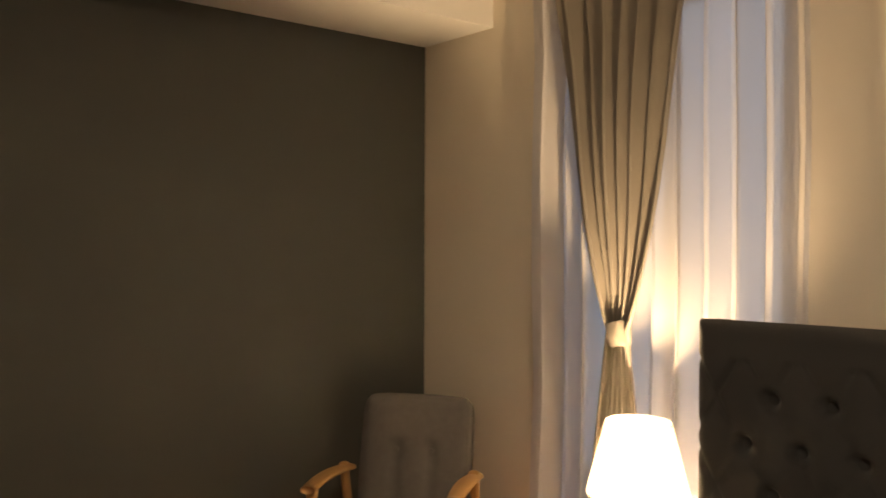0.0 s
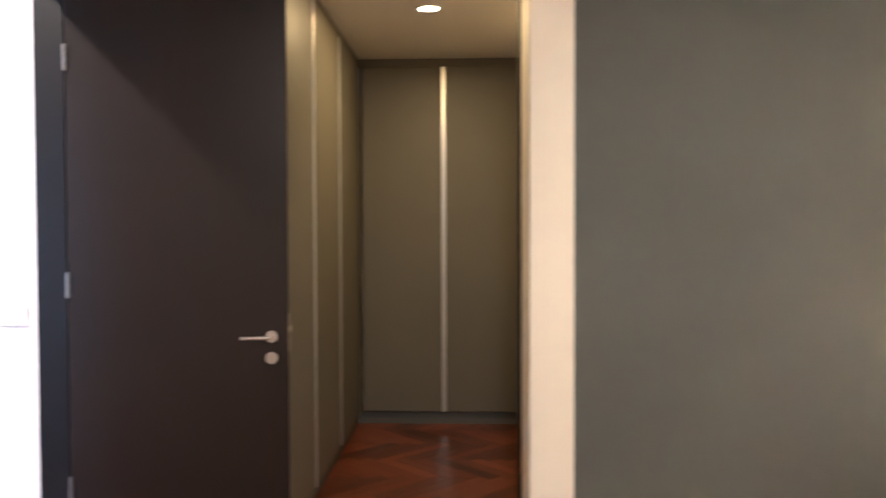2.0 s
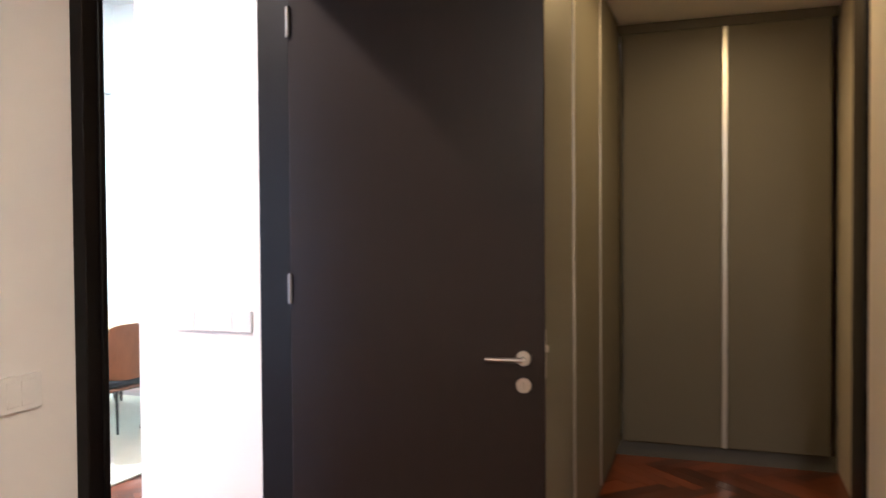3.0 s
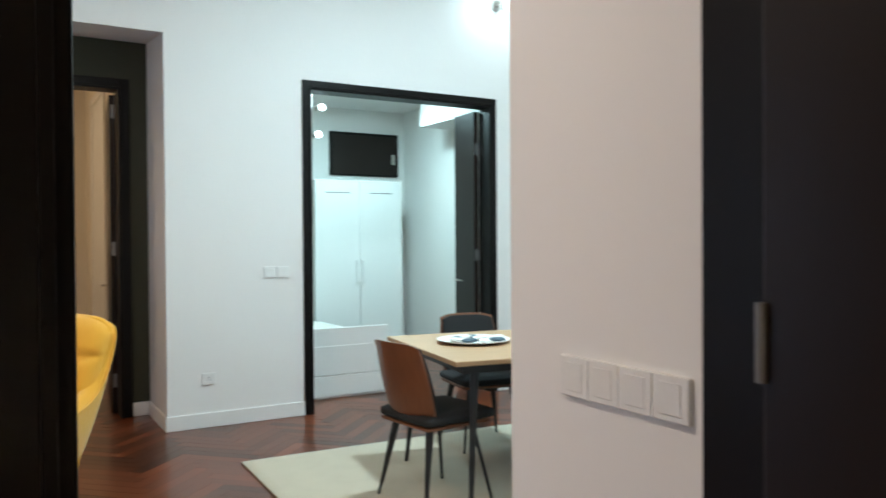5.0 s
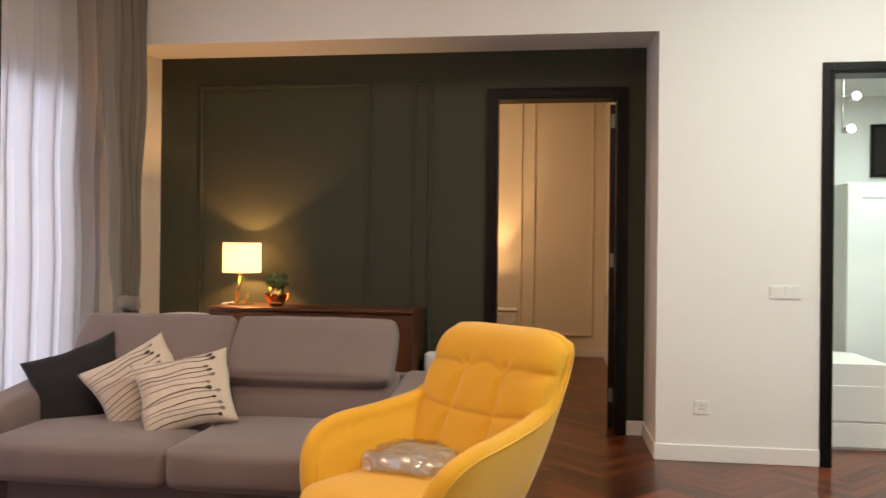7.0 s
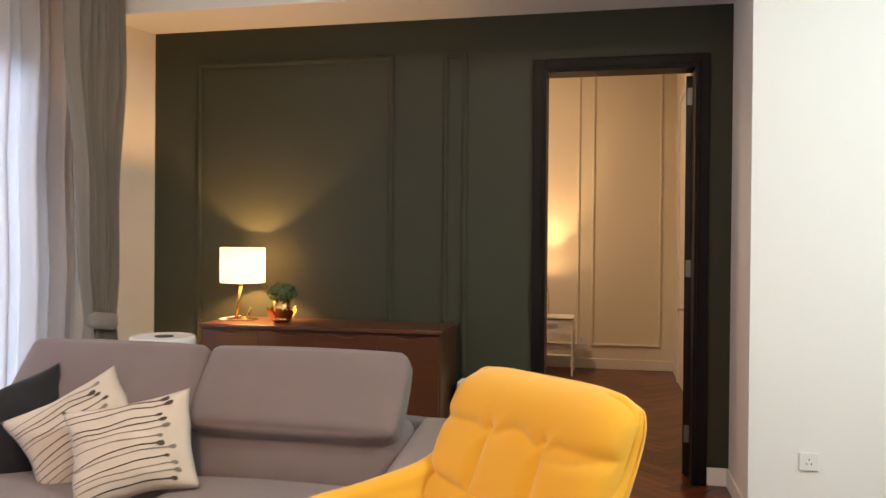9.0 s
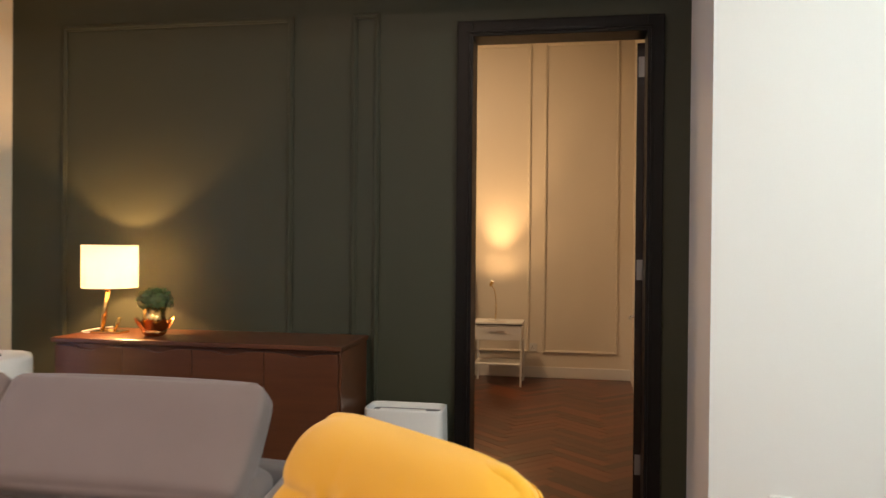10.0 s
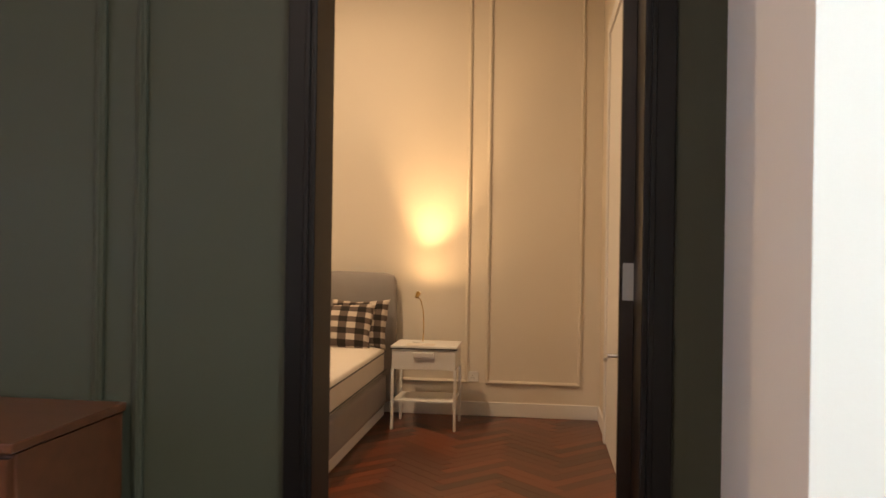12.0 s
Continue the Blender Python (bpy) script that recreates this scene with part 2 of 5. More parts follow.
# first bedroom
wall("wall_grey", [(2.27, -2.83, 0, 2.42, -0.565, 2.95)], GREY, "dark grey painted feature wall")
wall("wall_grey_end", [(2.267, -0.565, 0, 2.42, -0.383, 2.95), (2.42, -0.565, 0, 2.85, -0.385, 2.75), (2.42, -0.7, 0, 5.5, -0.57, 2.75)], CREAM, "pale painted end of the feature wall")
bm = box(1.759, -2.83, 2.63, 2.27, -0.371, 2.95)
for v in bm.verts:
    if v.co.z < 2.7 and v.co.y > -1:
        v.co.z = 2.585
tagged(part("soffit", bm, CEIL), "white soffit above the feature wall", "soffit", kind="structure")
wall("wall_window_bedroom", [(1.33, -2.97, 0, 2.42, -2.83, 2.95), (-3.3, -2.97, 0, 0.30, -2.83, 2.95), (0.30, -2.97, 2.6, 1.33, -2.83, 2.95), (0.30, -2.97, 0, 1.33, -2.83, 0.25)], CREAM, "cream painted wall round the bedroom window")
wall("wall_bedroom_back", [(-3.4, -2.95, 0, -3.2, 1.84, 2.95)], CREAM, "plain cream wall")
wall("wall_corridor", [(2.53, 1.30, 0, 5.6, 1.70, 2.95), (5.45, -0.7, 0, 5.6, 1.3, 2.95), (2.27, -0.371, 2.76, 2.42, 1.70, 2.95)], CREAM, "plain wall behind the wardrobes")
# cream bedroom
wall("wall_cream_far", [(-2.6, YB, 0, 2.7, YB + 0.12, 3.95)], CREAM, "cream painted wall with moulded panels")
wall("wall_cream_side", [(2.56, 7.6, 0, 2.66, YB, 3.95)], CREAM, "cream painted side wall")
wall("wall_cream_left", [(-2.7, 7.6, 0, -2.6, YB + 0.12, 3.95), (-2.7, 7.6, 0, -1.32, 7.7, 3.95)], CREAM, "plain cream wall")
# utility room
wall("wall_utility_far", [(2.66, 9.545, 0, 6.74, 9.68, 2.96)], WHITE, "white wall of the utility room")
wall("wall_utility_side", [(5.95, 8.3, 0, 6.08, 9.545, 2.96)], WHITE, "white partition wall of the utility room")
wall("soffit_utility", [(5.5, 6.92, 2.6, 6.6, 8.3, 2.96)], CEIL, "white soffit over the passage")
wall("bulkhead_dining", [(5.88, 6.25, 2.96, 6.6, YW - 0.003, 3.9)], WHITE, "white boxed bulkhead under the ceiling")
skirting("baseboard_living", [(XR - 0.012, YW - 0.014, 0, 3.60, YW, 0.11), (XR - 0.014, YW, 0, XR, YG, 0.11), (2.42, YG - 0.014, 0, XR - 0.014, YG, 0.11), (2.513, 1.81, 0, 2.527, 2.464, 0.11), (5.44, YW - 0.014, 0, 6.6, YW, 0.11)])
skirting("baseboard_cream_bedroom", [(-2.6, YB - 0.014, 0, 2.546, YB, 0.12), (2.546, 8.6, 0, 2.56, 9.95, 0.12), (2.546, 11.17, 0, 2.56, YB - 0.014, 0.12)])


def casing(name, x0, x1, y0, y1, top, w, label):
    """Dark door frame: two jambs and a head with a raised bead on the face towards -y."""
    ob = tagged(thing(name, label, "door frame"), kind="structure")
    for nm, b in (("jamb", (x0, y0, 0, x0 + w, y1, top)), ("jamb", (x1 - w, y0, 0, x1, y1, top)), ("head", (x0 + w, y0, top - w, x1 - w, y1, top))):
        part(nm, box(*b, 0.004, 2), ESPRESSO_FRAME, ob)
    for nm, b in (("bead", (x0 + w * 0.62, y0 - 0.008, 0, x0 + w * 0.8, y0 + 0.002, top - w * 0.62)), ("bead", (x1 - w * 0.8, y0 - 0.008, 0, x1 - w * 0.62, y0 + 0.002, top - w * 0.62)), ("bead", (x0 + w * 0.62, y0 - 0.008, top - w * 0.8, x1 - w * 0.62, y0 + 0.002, top - w * 0.62))):
        part(nm, box(*b, 0.002, 1), ESPRESSO_FRAME, ob)
    return ob


casing("door_frame_green", 1.335, 2.415, YG - 0.03, YG + 0.16, 2.66, 0.085, "near-black wooden door frame in the green wall")
casing("door_frame_utility", 3.595, 5.44, YW - 0.02, YW + 0.16, 2.655, 0.075, "near-black wooden frame of the wide doorway")
casing("door_frame_bedroom", 1.417, 2.529, 1.66, 1.80, 2.68, 0.078, "near-black wooden frame of the bedroom doorway")


def lever_set(door, x, y, z, side, inward):
    """Lever handle on a round rose with a thumb-turn below; side: sign of the lever's way along the leaf's local x."""
    for nm, zz in (("rose", z), ("lock_rose", z - 0.095)):
        m = Matrix.Translation((x, y, zz)) @ Matrix.Rotation(radians(90 * inward), 4, "X")
        part(nm, cone(0.027, 0.026, 0.010, 24, m), STEEL, door, "satin steel rose")
    bm = rod((x, y - 0.008 * inward, z), (x, y - 0.05 * inward, z), 0.009)
    rod((x, y - 0.047 * inward, z), (x + 0.13 * side, y - 0.047 * inward, z), 0.0085, 0.008, 12, bm)
    part("lever", bm, STEEL, door, "satin steel lever")
    part("thumb_turn", box(x - 0.004, y - 0.028 * inward, z - 0.108, x + 0.004, y - 0.008 * inward, z - 0.082, 0.002, 1), STEEL, door)


def door_leaf(name, hinge, turn, length, height, label, hinges=(0.35, 1.24, 2.22)):
    """A leaf from the hinge along local +x, faces in local y; front face at y = 0."""
    ob = thing(name, label, "door", hinge, turn)
    part("leaf", box(0, 0, 0.008, length, 0.044, height, 0.002, 1), ESPRESSO, ob)
    for z in hinges:
        bm = rod((0.0, -0.006, z - 0.055), (0.0, -0.006, z + 0.055), 0.008, n=10)
        add_box(bm, -0.0025, -0.004, z - 0.055, 0.0005, 0.036, z + 0.055)
        part("hinge", bm, HINGE, ob, "dull steel hinge")
    lever_set(ob, length - 0.075, 0.0, 1.0, -1, 1)
    bm = rod((length - 0.075, 0.044, 1.0), (length - 0.075, 0.094, 1.0), 0.009)
    rod((length - 0.075, 0.09, 1.0), (length - 0.205, 0.09, 1.0), 0.0085, 0.008, 12, bm)
    part("lever", bm, STEEL, ob, "satin steel lever")
    part("latch_plate", box(length - 0.001, 0.010, 0.93, length + 0.002, 0.034, 1.10, 0.0008, 1), STEEL, ob)
    part("latch_bolt", box(length, 0.016, 1.02, length + 0.012, 0.029, 1.045, 0.002, 1), STEEL, ob)
    return ob


tagged(door_leaf("door_bedroom", (2.345, 1.60, 0), -81.3, 0.935, 2.58, "open espresso veneer door with a steel lever"), kind="structure")
tagged(door_leaf("door_cream_bedroom", (2.335, YG + 0.165, 0), 84.6, 0.90, 2.56, "open espresso veneer door seen edge on", (0.27, 1.33, 2.43)), kind="structure")
tagged(door_leaf("door_utility", (5.36, YW + 0.17, 0), 88, 0.36, 2.56, "folded dark door of the wide doorway"), kind="structure")

# panel mouldings
def moulding(name, x0, x1, z0, z1, y, material, parent):
    w, d = 0.032, 0.016
    for b in ((x0, y - d, z0, x0 + w, y, z1), (x1 - w, y - d, z0, x1, y, z1), (x0 + w, y - d, z0, x1 - w, y, z0 + w), (x0 + w, y - d, z1 - w, x1 - w, y, z1)):
        part("moulding", box(*b, 0.006, 3), material, parent)
        if b[4] - b[1] > 0 and b[5] - b[2] > 0.2:
            part("moulding", box(b[0] + 0.010, b[1] - 0.006, b[2] + 0.010, b[3] - 0.010, b[1] + 0.004, b[5] - 0.010, 0.004, 2), material, parent)
        else:
            part("moulding", box(b[0] - 0.022, b[1] - 0.006, b[2] + 0.010, b[3] + 0.022, b[1] + 0.004, b[5] - 0.010, 0.004, 2), material, parent)


green_trim = tagged(thing("trim_green", "dark green panel mouldings on the wall", "moulding"), kind="structure")
moulding("m", -1.04, 0.40, 0.25, 2.73, YG, GREEN, green_trim)
moulding("m", 0.74, 0.90, 0.25, 2.73, YG, GREEN, green_trim)
cream_trim = tagged(thing("trim_cream", "cream panel mouldings on the wall", "moulding"), kind="structure")
moulding("m", -0.35, 1.465, 0.27, 3.66, YB, CREAM, cream_trim)
moulding("m", 1.605, 2.41, 0.27, 3.66, YB, CREAM, cream_trim)
tagged(part("cornice", box(-2.6, YB - 0.05, 3.88, 2.56, YB, 3.95, 0.02, 3), WHITE), "white cornice under the ceiling", "cornice", kind="structure")
side_trim = tagged(thing("trim_side", "white door casing on the cream side wall", "moulding"), kind="structure")
for b in ((2.532, 11.08, 0, 2.56, 11.17, 3.09), (2.532, 9.95, 0, 2.56, 10.04, 3.09), (2.532, 10.04, 3.00, 2.56, 11.08, 3.09)):
    part("moulding", box(*b, 0.006, 2), WHITE, side_trim)
part("leaf", box(2.548, 10.04, 0.008, 2.56, 11.08, 3.00, 0.002, 1), WHITE, side_trim, "plain white door leaf")


# wall plates
def plate(name, x, y, z, w, h, face, gangs, label, rockers=1, socket=False):
    """A switch or socket plate of several gangs on a wall; face: '-y' or '-x'."""
    ob = thing(name, label, "socket" if socket else "switch", (x, y, z), 0 if face == "-y" else -90)
    g = w / gangs
    for i in range(gangs):
        cx = -w / 2 + g * (i + 0.5)
        p = part("plate", box(cx - g / 2 + 0.0008, -0.012, -h / 2, cx + g / 2 - 0.0008, 0, h / 2, 0.003, 2), PLASTIC, ob)
        if socket:
            for dx, dz in ((0, 0.012), (-0.011, -0.010), (0.011, -0.010)):
                part("slot", box(cx + dx - 0.003, -0.0126, dz - 0.004, cx + dx + 0.003, -0.011, dz + 0.004), BLACKM, p)
            part("rocker", box(cx - 0.006, -0.015, 0.024, cx + 0.006, -0.008, 0.036, 0.001, 1), PLASTIC, p)
        else:
            for k in range(rockers):
                rx = cx - g * 0.32 + g * 0.64 * (k + 0.5) / rockers
                part("rocker", box(rx - g * 0.30 / rockers, -0.0135, -h * 0.36, rx + g * 0.30 / rockers, -0.008, h * 0.36, 0.002, 1), PLASTIC, p)
    return ob


plate("switch_panel", 2.527, 2.067, 1.086, 0.366, 0.088, "-x", 4, "row of four white switch plates on the pier")
plate("light_switch", 3.373, YW, 1.142, 0.20, 0.088, "-y", 2, "white double switch plate on the wall")
plate("wall_socket", 2.846, YW, 0.361, 0.097, 0.09, "-y", 1, "white three-pin wall socket above the skirting", socket=True)
plate("bedroom_switch", 1.235, 1.70, 1.065, 0.13, 0.088, "-y", 1, "white switch plate beside the doorway", rockers=2)
plate("bedroom_socket", 1.50, YB, 0.33, 0.10, 0.088, "-y", 1, "white wall socket beside the nightstand", socket=True)

# ---- wardrobes of the corridor ----
def wardrobe_unit(x0, x1, front, depth, label, strip=True):
    ob = thing("wardrobe", label, "wardrobe", (x0, front, 0), 0, "fitted wardrobes of the corridor")
    w = x1 - x0
    part("body", box(0.002, 0.022, 0.09, w - 0.002, depth, 2.69), WARDROBE, ob)
    part("door", box(0.003, 0, 0.10, w - (0.032 if strip else 0.003), 0.020, 2.685, 0.002, 1), WARDROBE, ob)
    if strip:
        part("handle_strip", box(w - 0.030, -0.008, 0.10, w - 0.004, 0.018, 2.685, 0.003, 2), ALU, ob, "brushed aluminium handle strip")
    part("plinth", box(0.0, 0.03, 0, w, 0.05, 0.09), PLINTH, ob)
    part("filler", box(0, 0.012, 2.69, w, 0.05, 2.748), WARDROBE, ob)
    return ob


for a, b in ((2.56, 3.16), (3.16, 3.965), (3.965, 4.84)):
    wardrobe_unit(a, b, 0.69, 0.60, "olive grey laminate wardrobe with an aluminium strip", b < 4.5)
ob = thing("wardrobe", "olive grey laminate wardrobe at the corridor end", "wardrobe", (4.88, 0.69, 0), -90, "fitted wardrobes of the corridor")
part("body", box(0.0, 0.024, 0.09, 1.22, 0.56, 2.69), WARDROBE, ob)
part("door", box(0.02, 0, 0.10, 0.605, 0.020, 2.685, 0.002, 1), WARDROBE, ob)
part("door", box(0.645, 0, 0.10, 1.21, 0.020, 2.685, 0.002, 1), WARDROBE, ob)
part("handle_strip", box(0.609, -0.010, 0.10, 0.641, 0.018, 2.685, 0.003, 2), ALU, ob, "brushed aluminium handle strip")
part("plinth", box(-0.04, 0.03, 0, 1.25, 0.05, 0.09), PLINTH, ob)
part("filler", box(-0.04, 0.012, 2.69, 1.25, 0.05, 2.748), WARDROBE, ob)
ob = tagged(thing("door_bathroom", "dark wooden door frame in the corridor wall", "door"), kind="structure")
part("frame", box(2.85, -0.565, 0, 2.96, -0.372, 2.745, 0.003, 1), ESPRESSO_FRAME, ob)
part("leaf", box(2.96, -0.565, 0.01, 3.30, -0.40, 2.745, 0.003, 1), ESPRESSO, ob)

# ---- soft shapes ----
def soft_box(w, d, h, r, n=10, puff=0.0, m=None, bm=None, sag=0.0, wobble=0.0):
    """A cushion-like block centred on x and y, from z = 0 to h, with rounded edges and puffed faces."""
    bm = bm or bmesh.new()
    old = set(bm.verts)
    made = bmesh.ops.create_cube(bm, size=2.0)["verts"]
    edges = list({e for v in made for e in v.link_edges})
    bmesh.ops.subdivide_edges(bm, edges=edges, cuts=n, use_grid_fill=True)
    verts = [v for v in bm.verts if v not in old]
    half = Vector((w / 2, d / 2, h / 2))
    for v in verts:
        p = v.co.copy()
        e = Vector([math.copysign(abs(c) ** 0.7, c) if abs(c) < 1 else c for c in p])
        q = Vector((e.x * half.x, e.y * half.y, e.z * half.z))
        c = Vector([max(-(half[i] - r), min(half[i] - r, q[i])) for i in range(3)])
        n_ = q - c
        if n_.length > 1e-6:
            q = c + n_.normalized() * r
        for i in range(3):
            j, k = (i + 1) % 3, (i + 2) % 3
            if abs(abs(p[i]) - 1) < 1e-4:
                q[i] += math.copysign(puff * (1 - p[j] ** 2) * (1 - p[k] ** 2), p[i])
        if sag and p.z > 0.9:
            q.z -= sag * (1 - p.x ** 2) * (1 - p.y ** 2)
        if wobble:
            q += noise.noise_vector(q * 7) * wobble
        q.z += half.z
        v.co = m @ q if m is not None else q
    return bm


def grid_mesh(fn, nu, nv, closed_u=False, bm=None):
    """A sheet from fn(u, v), u and v from 0 to 1."""
    bm = bm or bmesh.new()
    rows = []
    for j in range(nv + 1):
        rows.append([bm.verts.new(fn(i / nu, j / nv)) for i in range(nu if closed_u else nu + 1)])
    for j in range(nv):
        for i in range(nu):
            a, b = i, (i + 1) % nu if closed_u else i + 1
            bm.faces.new((rows[j][a], rows[j][b], rows[j + 1][b], rows[j + 1][a]))
    return bm


def lathe(profile, n=32, m=None):
    """A body turned about z from (radius, height) pairs."""
    k = len(profile) - 1

    def at(u, v):
        i = min(int(round(v * k)), k)
        r, z = profile[i]
        p = Vector((r * math.cos(2 * math.pi * u), r * math.sin(2 * math.pi * u), z))
        return m @ p if m is not None else p
    return grid_mesh(at, n, k, True)


# ---- cloth, wood and other materials of the things ----
TAUPE = shader("taupe_fabric", (0.205, 0.157, 0.147), 0.9, (0.160, 0.121, 0.113), 5, 420, 0.35, sheen=0.25)
MUSTARD = shader("mustard_wool", (0.78, 0.410, 0.026), 0.9, (0.68, 0.345, 0.018), 4, 500, 0.4, sheen=0.3)
HEADCLOTH = shader("charcoal_linen", (0.034, 0.034, 0.034), 0.9, (0.025, 0.025, 0.026), 5, 300, 0.3, sheen=0.1)
CHARCOAL = shader("charcoal_velvet", (0.014, 0.014, 0.0145), 0.9, (0.009, 0.009, 0.010), 5, 300, 0.3, sheen=0.05)
ECRU = shader("ecru_linen", (0.66, 0.57, 0.47), 0.95, (0.56, 0.48, 0.40), 6, 380, 0.4)
STITCH = shader("dark_stitching", (0.075, 0.060, 0.050), 0.9)
STITCH_GREY = shader("grey_stitching", (0.24, 0.21, 0.185), 0.9)
MAHOGANY = shader("mahogany_veneer", (0.14, 0.048, 0.020), 0.32, (0.050, 0.016, 0.008), 3, 60, 0.05, coat=0.15, stretch=(0.7, 8, 8))
WALNUT = shader("walnut_plywood", (0.20, 0.075, 0.030), 0.38, (0.12, 0.042, 0.018), 5, 70, 0.05, coat=0.1, stretch=(8, 8, 0.8))
OAK = shader("oak_top", (0.50, 0.33, 0.18), 0.5, (0.40, 0.25, 0.13), 4, 80, 0.06, stretch=(0.8, 8, 8))
ASH = shader("ash_wood", (0.56, 0.33, 0.14), 0.45, (0.46, 0.26, 0.10), 6, 80, 0.05, stretch=(6, 1, 6))
BLACKF = shader("black_fabric", (0.016, 0.017, 0.018), 0.85, (0.010, 0.010, 0.011), 6, 350, 0.3)
RUGM = shader("cream_rug", (0.56, 0.50, 0.38), 0.98, (0.46, 0.41, 0.31), 8, 260, 0.9, sheen=0.2)
DRAPE = shader("grey_drape", (0.22, 0.195, 0.165), 0.75, (0.18, 0.158, 0.132), 5, 300, 0.2, sheen=0.3)
SHEER = cloth_through("sheer_voile", (0.80, 0.78, 0.77), (0.80, 0.82, 0.92), 0.45, clear=0.16)
SHADE = cloth_through("lamp_shade_cloth", (0.90, 0.88, 0.85), (0.98, 0.96, 0.93), 0.7)
BRASS = shader("polished_brass", (0.80, 0.55, 0.22), 0.16, (0.70, 0.46, 0.16), 4, 60, 0.0, metal=1.0)
COPPER = shader("copper_glaze", (0.78, 0.36, 0.14), 0.10, (0.55, 0.25, 0.10), 8, 40, 0.05, metal=1.0)
LEAF = shader("plant_leaf", (0.055, 0.12, 0.035), 0.5, (0.03, 0.07, 0.02), 20, 100, 0.1, island=0.6)
LACQUER = shader("white_lacquer", (0.80, 0.80, 0.78), 0.4, (0.77, 0.77, 0.75), 2, 150, 0.02)
DARKGREY = shader("dark_plastic", (0.05, 0.05, 0.055), 0.4)
GREYFAB = shader("grey_tweed", (0.16, 0.15, 0.145), 0.95, (0.115, 0.108, 0.105), 30, 420, 0.4)
PALEGREY = shader("pale_grey_fabric", (0.34, 0.32, 0.31), 0.92, (0.29, 0.27, 0.26), 6, 400, 0.3)
SHEET = shader("white_bedding", (0.78, 0.74, 0.68), 0.9, (0.72, 0.68, 0.62), 4, 300, 0.3)
GLASS = bpy.data.materials.new("clear_glass")
GLASS.use_nodes = True
GLASS.node_tree.nodes["Principled BSDF"].inputs["Transmission Weight"].default_value = 1.0
GLASS.node_tree.nodes["Principled BSDF"].inputs["Roughness"].default_value = 0.02
GLASS.node_tree.nodes["Principled BSDF"].inputs["IOR"].default_value = 1.45
WRAP = bpy.data.materials.new("clear_wrap")
WRAP.use_nodes = True
wt = WRAP.node_tree
wt.nodes.remove(wt.nodes["Principled BSDF"])
w_clear, w_gloss, w_mix = wt.nodes.new("ShaderNodeBsdfTransparent"), wt.nodes.new("ShaderNodeBsdfGlossy"), wt.nodes.new("ShaderNodeMixShader")
w_clear.inputs[0].default_value = (0.93, 0.92, 0.90, 1)
w_gloss.inputs["Roughness"].default_value = 0.24
w_mix.inputs[0].default_value = 0.36
wt.links.new(w_clear.outputs[0], w_mix.inputs[1])
wt.links.new(w_gloss.outputs[0], w_mix.inputs[2])
wt.links.new(w_mix.outputs[0], wt.nodes["Material Output"].inputs[0])
BEIGE = shader("beige_contents", (0.50, 0.40, 0.30), 0.8, (0.62, 0.57, 0.50), 12, 200, 0.3)


# ---- sofa ----
sofa = thing("sofa", "taupe fabric two-seat sofa with adjustable headrests", "sofa", (0.03, 5.58, 0))
part("base", soft_box(2.36, 1.02, 0.22, 0.04, 6, m=Matrix.Translation((0.02, -0.05, 0.05))), TAUPE, sofa, smooth=True)
for x in (-0.475, 0.475):
    part("seat_cushion", soft_box(0.95, 0.92, 0.21, 0.05, 12, 0.022, Matrix.Translation((x, -0.30, 0.245))), TAUPE, sofa, smooth=True)
    part("back_cushion", soft_box(0.95, 0.24, 0.34, 0.045, 12, 0.02, Matrix.Translation((x, 0.01, 0.40)) @ Matrix.Rotation(radians(-16), 4, "X")), TAUPE, sofa, smooth=True)
    part("headrest", soft_box(0.928, 0.15, 0.40, 0.036, 18, 0.016, Matrix.Translation((x, -0.062, 0.650)) @ Matrix.Rotation(radians(-38), 4, "X")), TAUPE, sofa, smooth=True)
for x in (-0.475, 0.475):
    bm = bmesh.new()
    run = [(x + 0.43 * k / 8, -0.757 - 0.020 * (1 - (k / 8) ** 2), 0.402) for k in range(-8, 9)]
    for a, b in zip(run, run[1:]):
        rod(a, b, 0.0035, n=6, bm=bm)
    part("seam", bm, TAUPE, sofa)
part("back_frame", soft_box(2.0, 0.16, 0.60, 0.04, 6, m=Matrix.Translation((0, 0.40, 0.06))), TAUPE, sofa, smooth=True)
for sx in (-1, 1):
    part("armrest", soft_box(0.25, 1.02, 0.52, 0.07, 12, 0.01, Matrix.Translation((sx * 1.07, -0.10, 0.11)) @ Matrix.Rotation(radians(8), 4, "X")), TAUPE, sofa, smooth=True)
for x in (-1.0, 1.0):
    for y in (-0.5, 0.38):
        part("leg", cone(0.018, 0.026, 0.06, 12, Matrix.Translation((x, y, 0))), BLACKM, sofa)


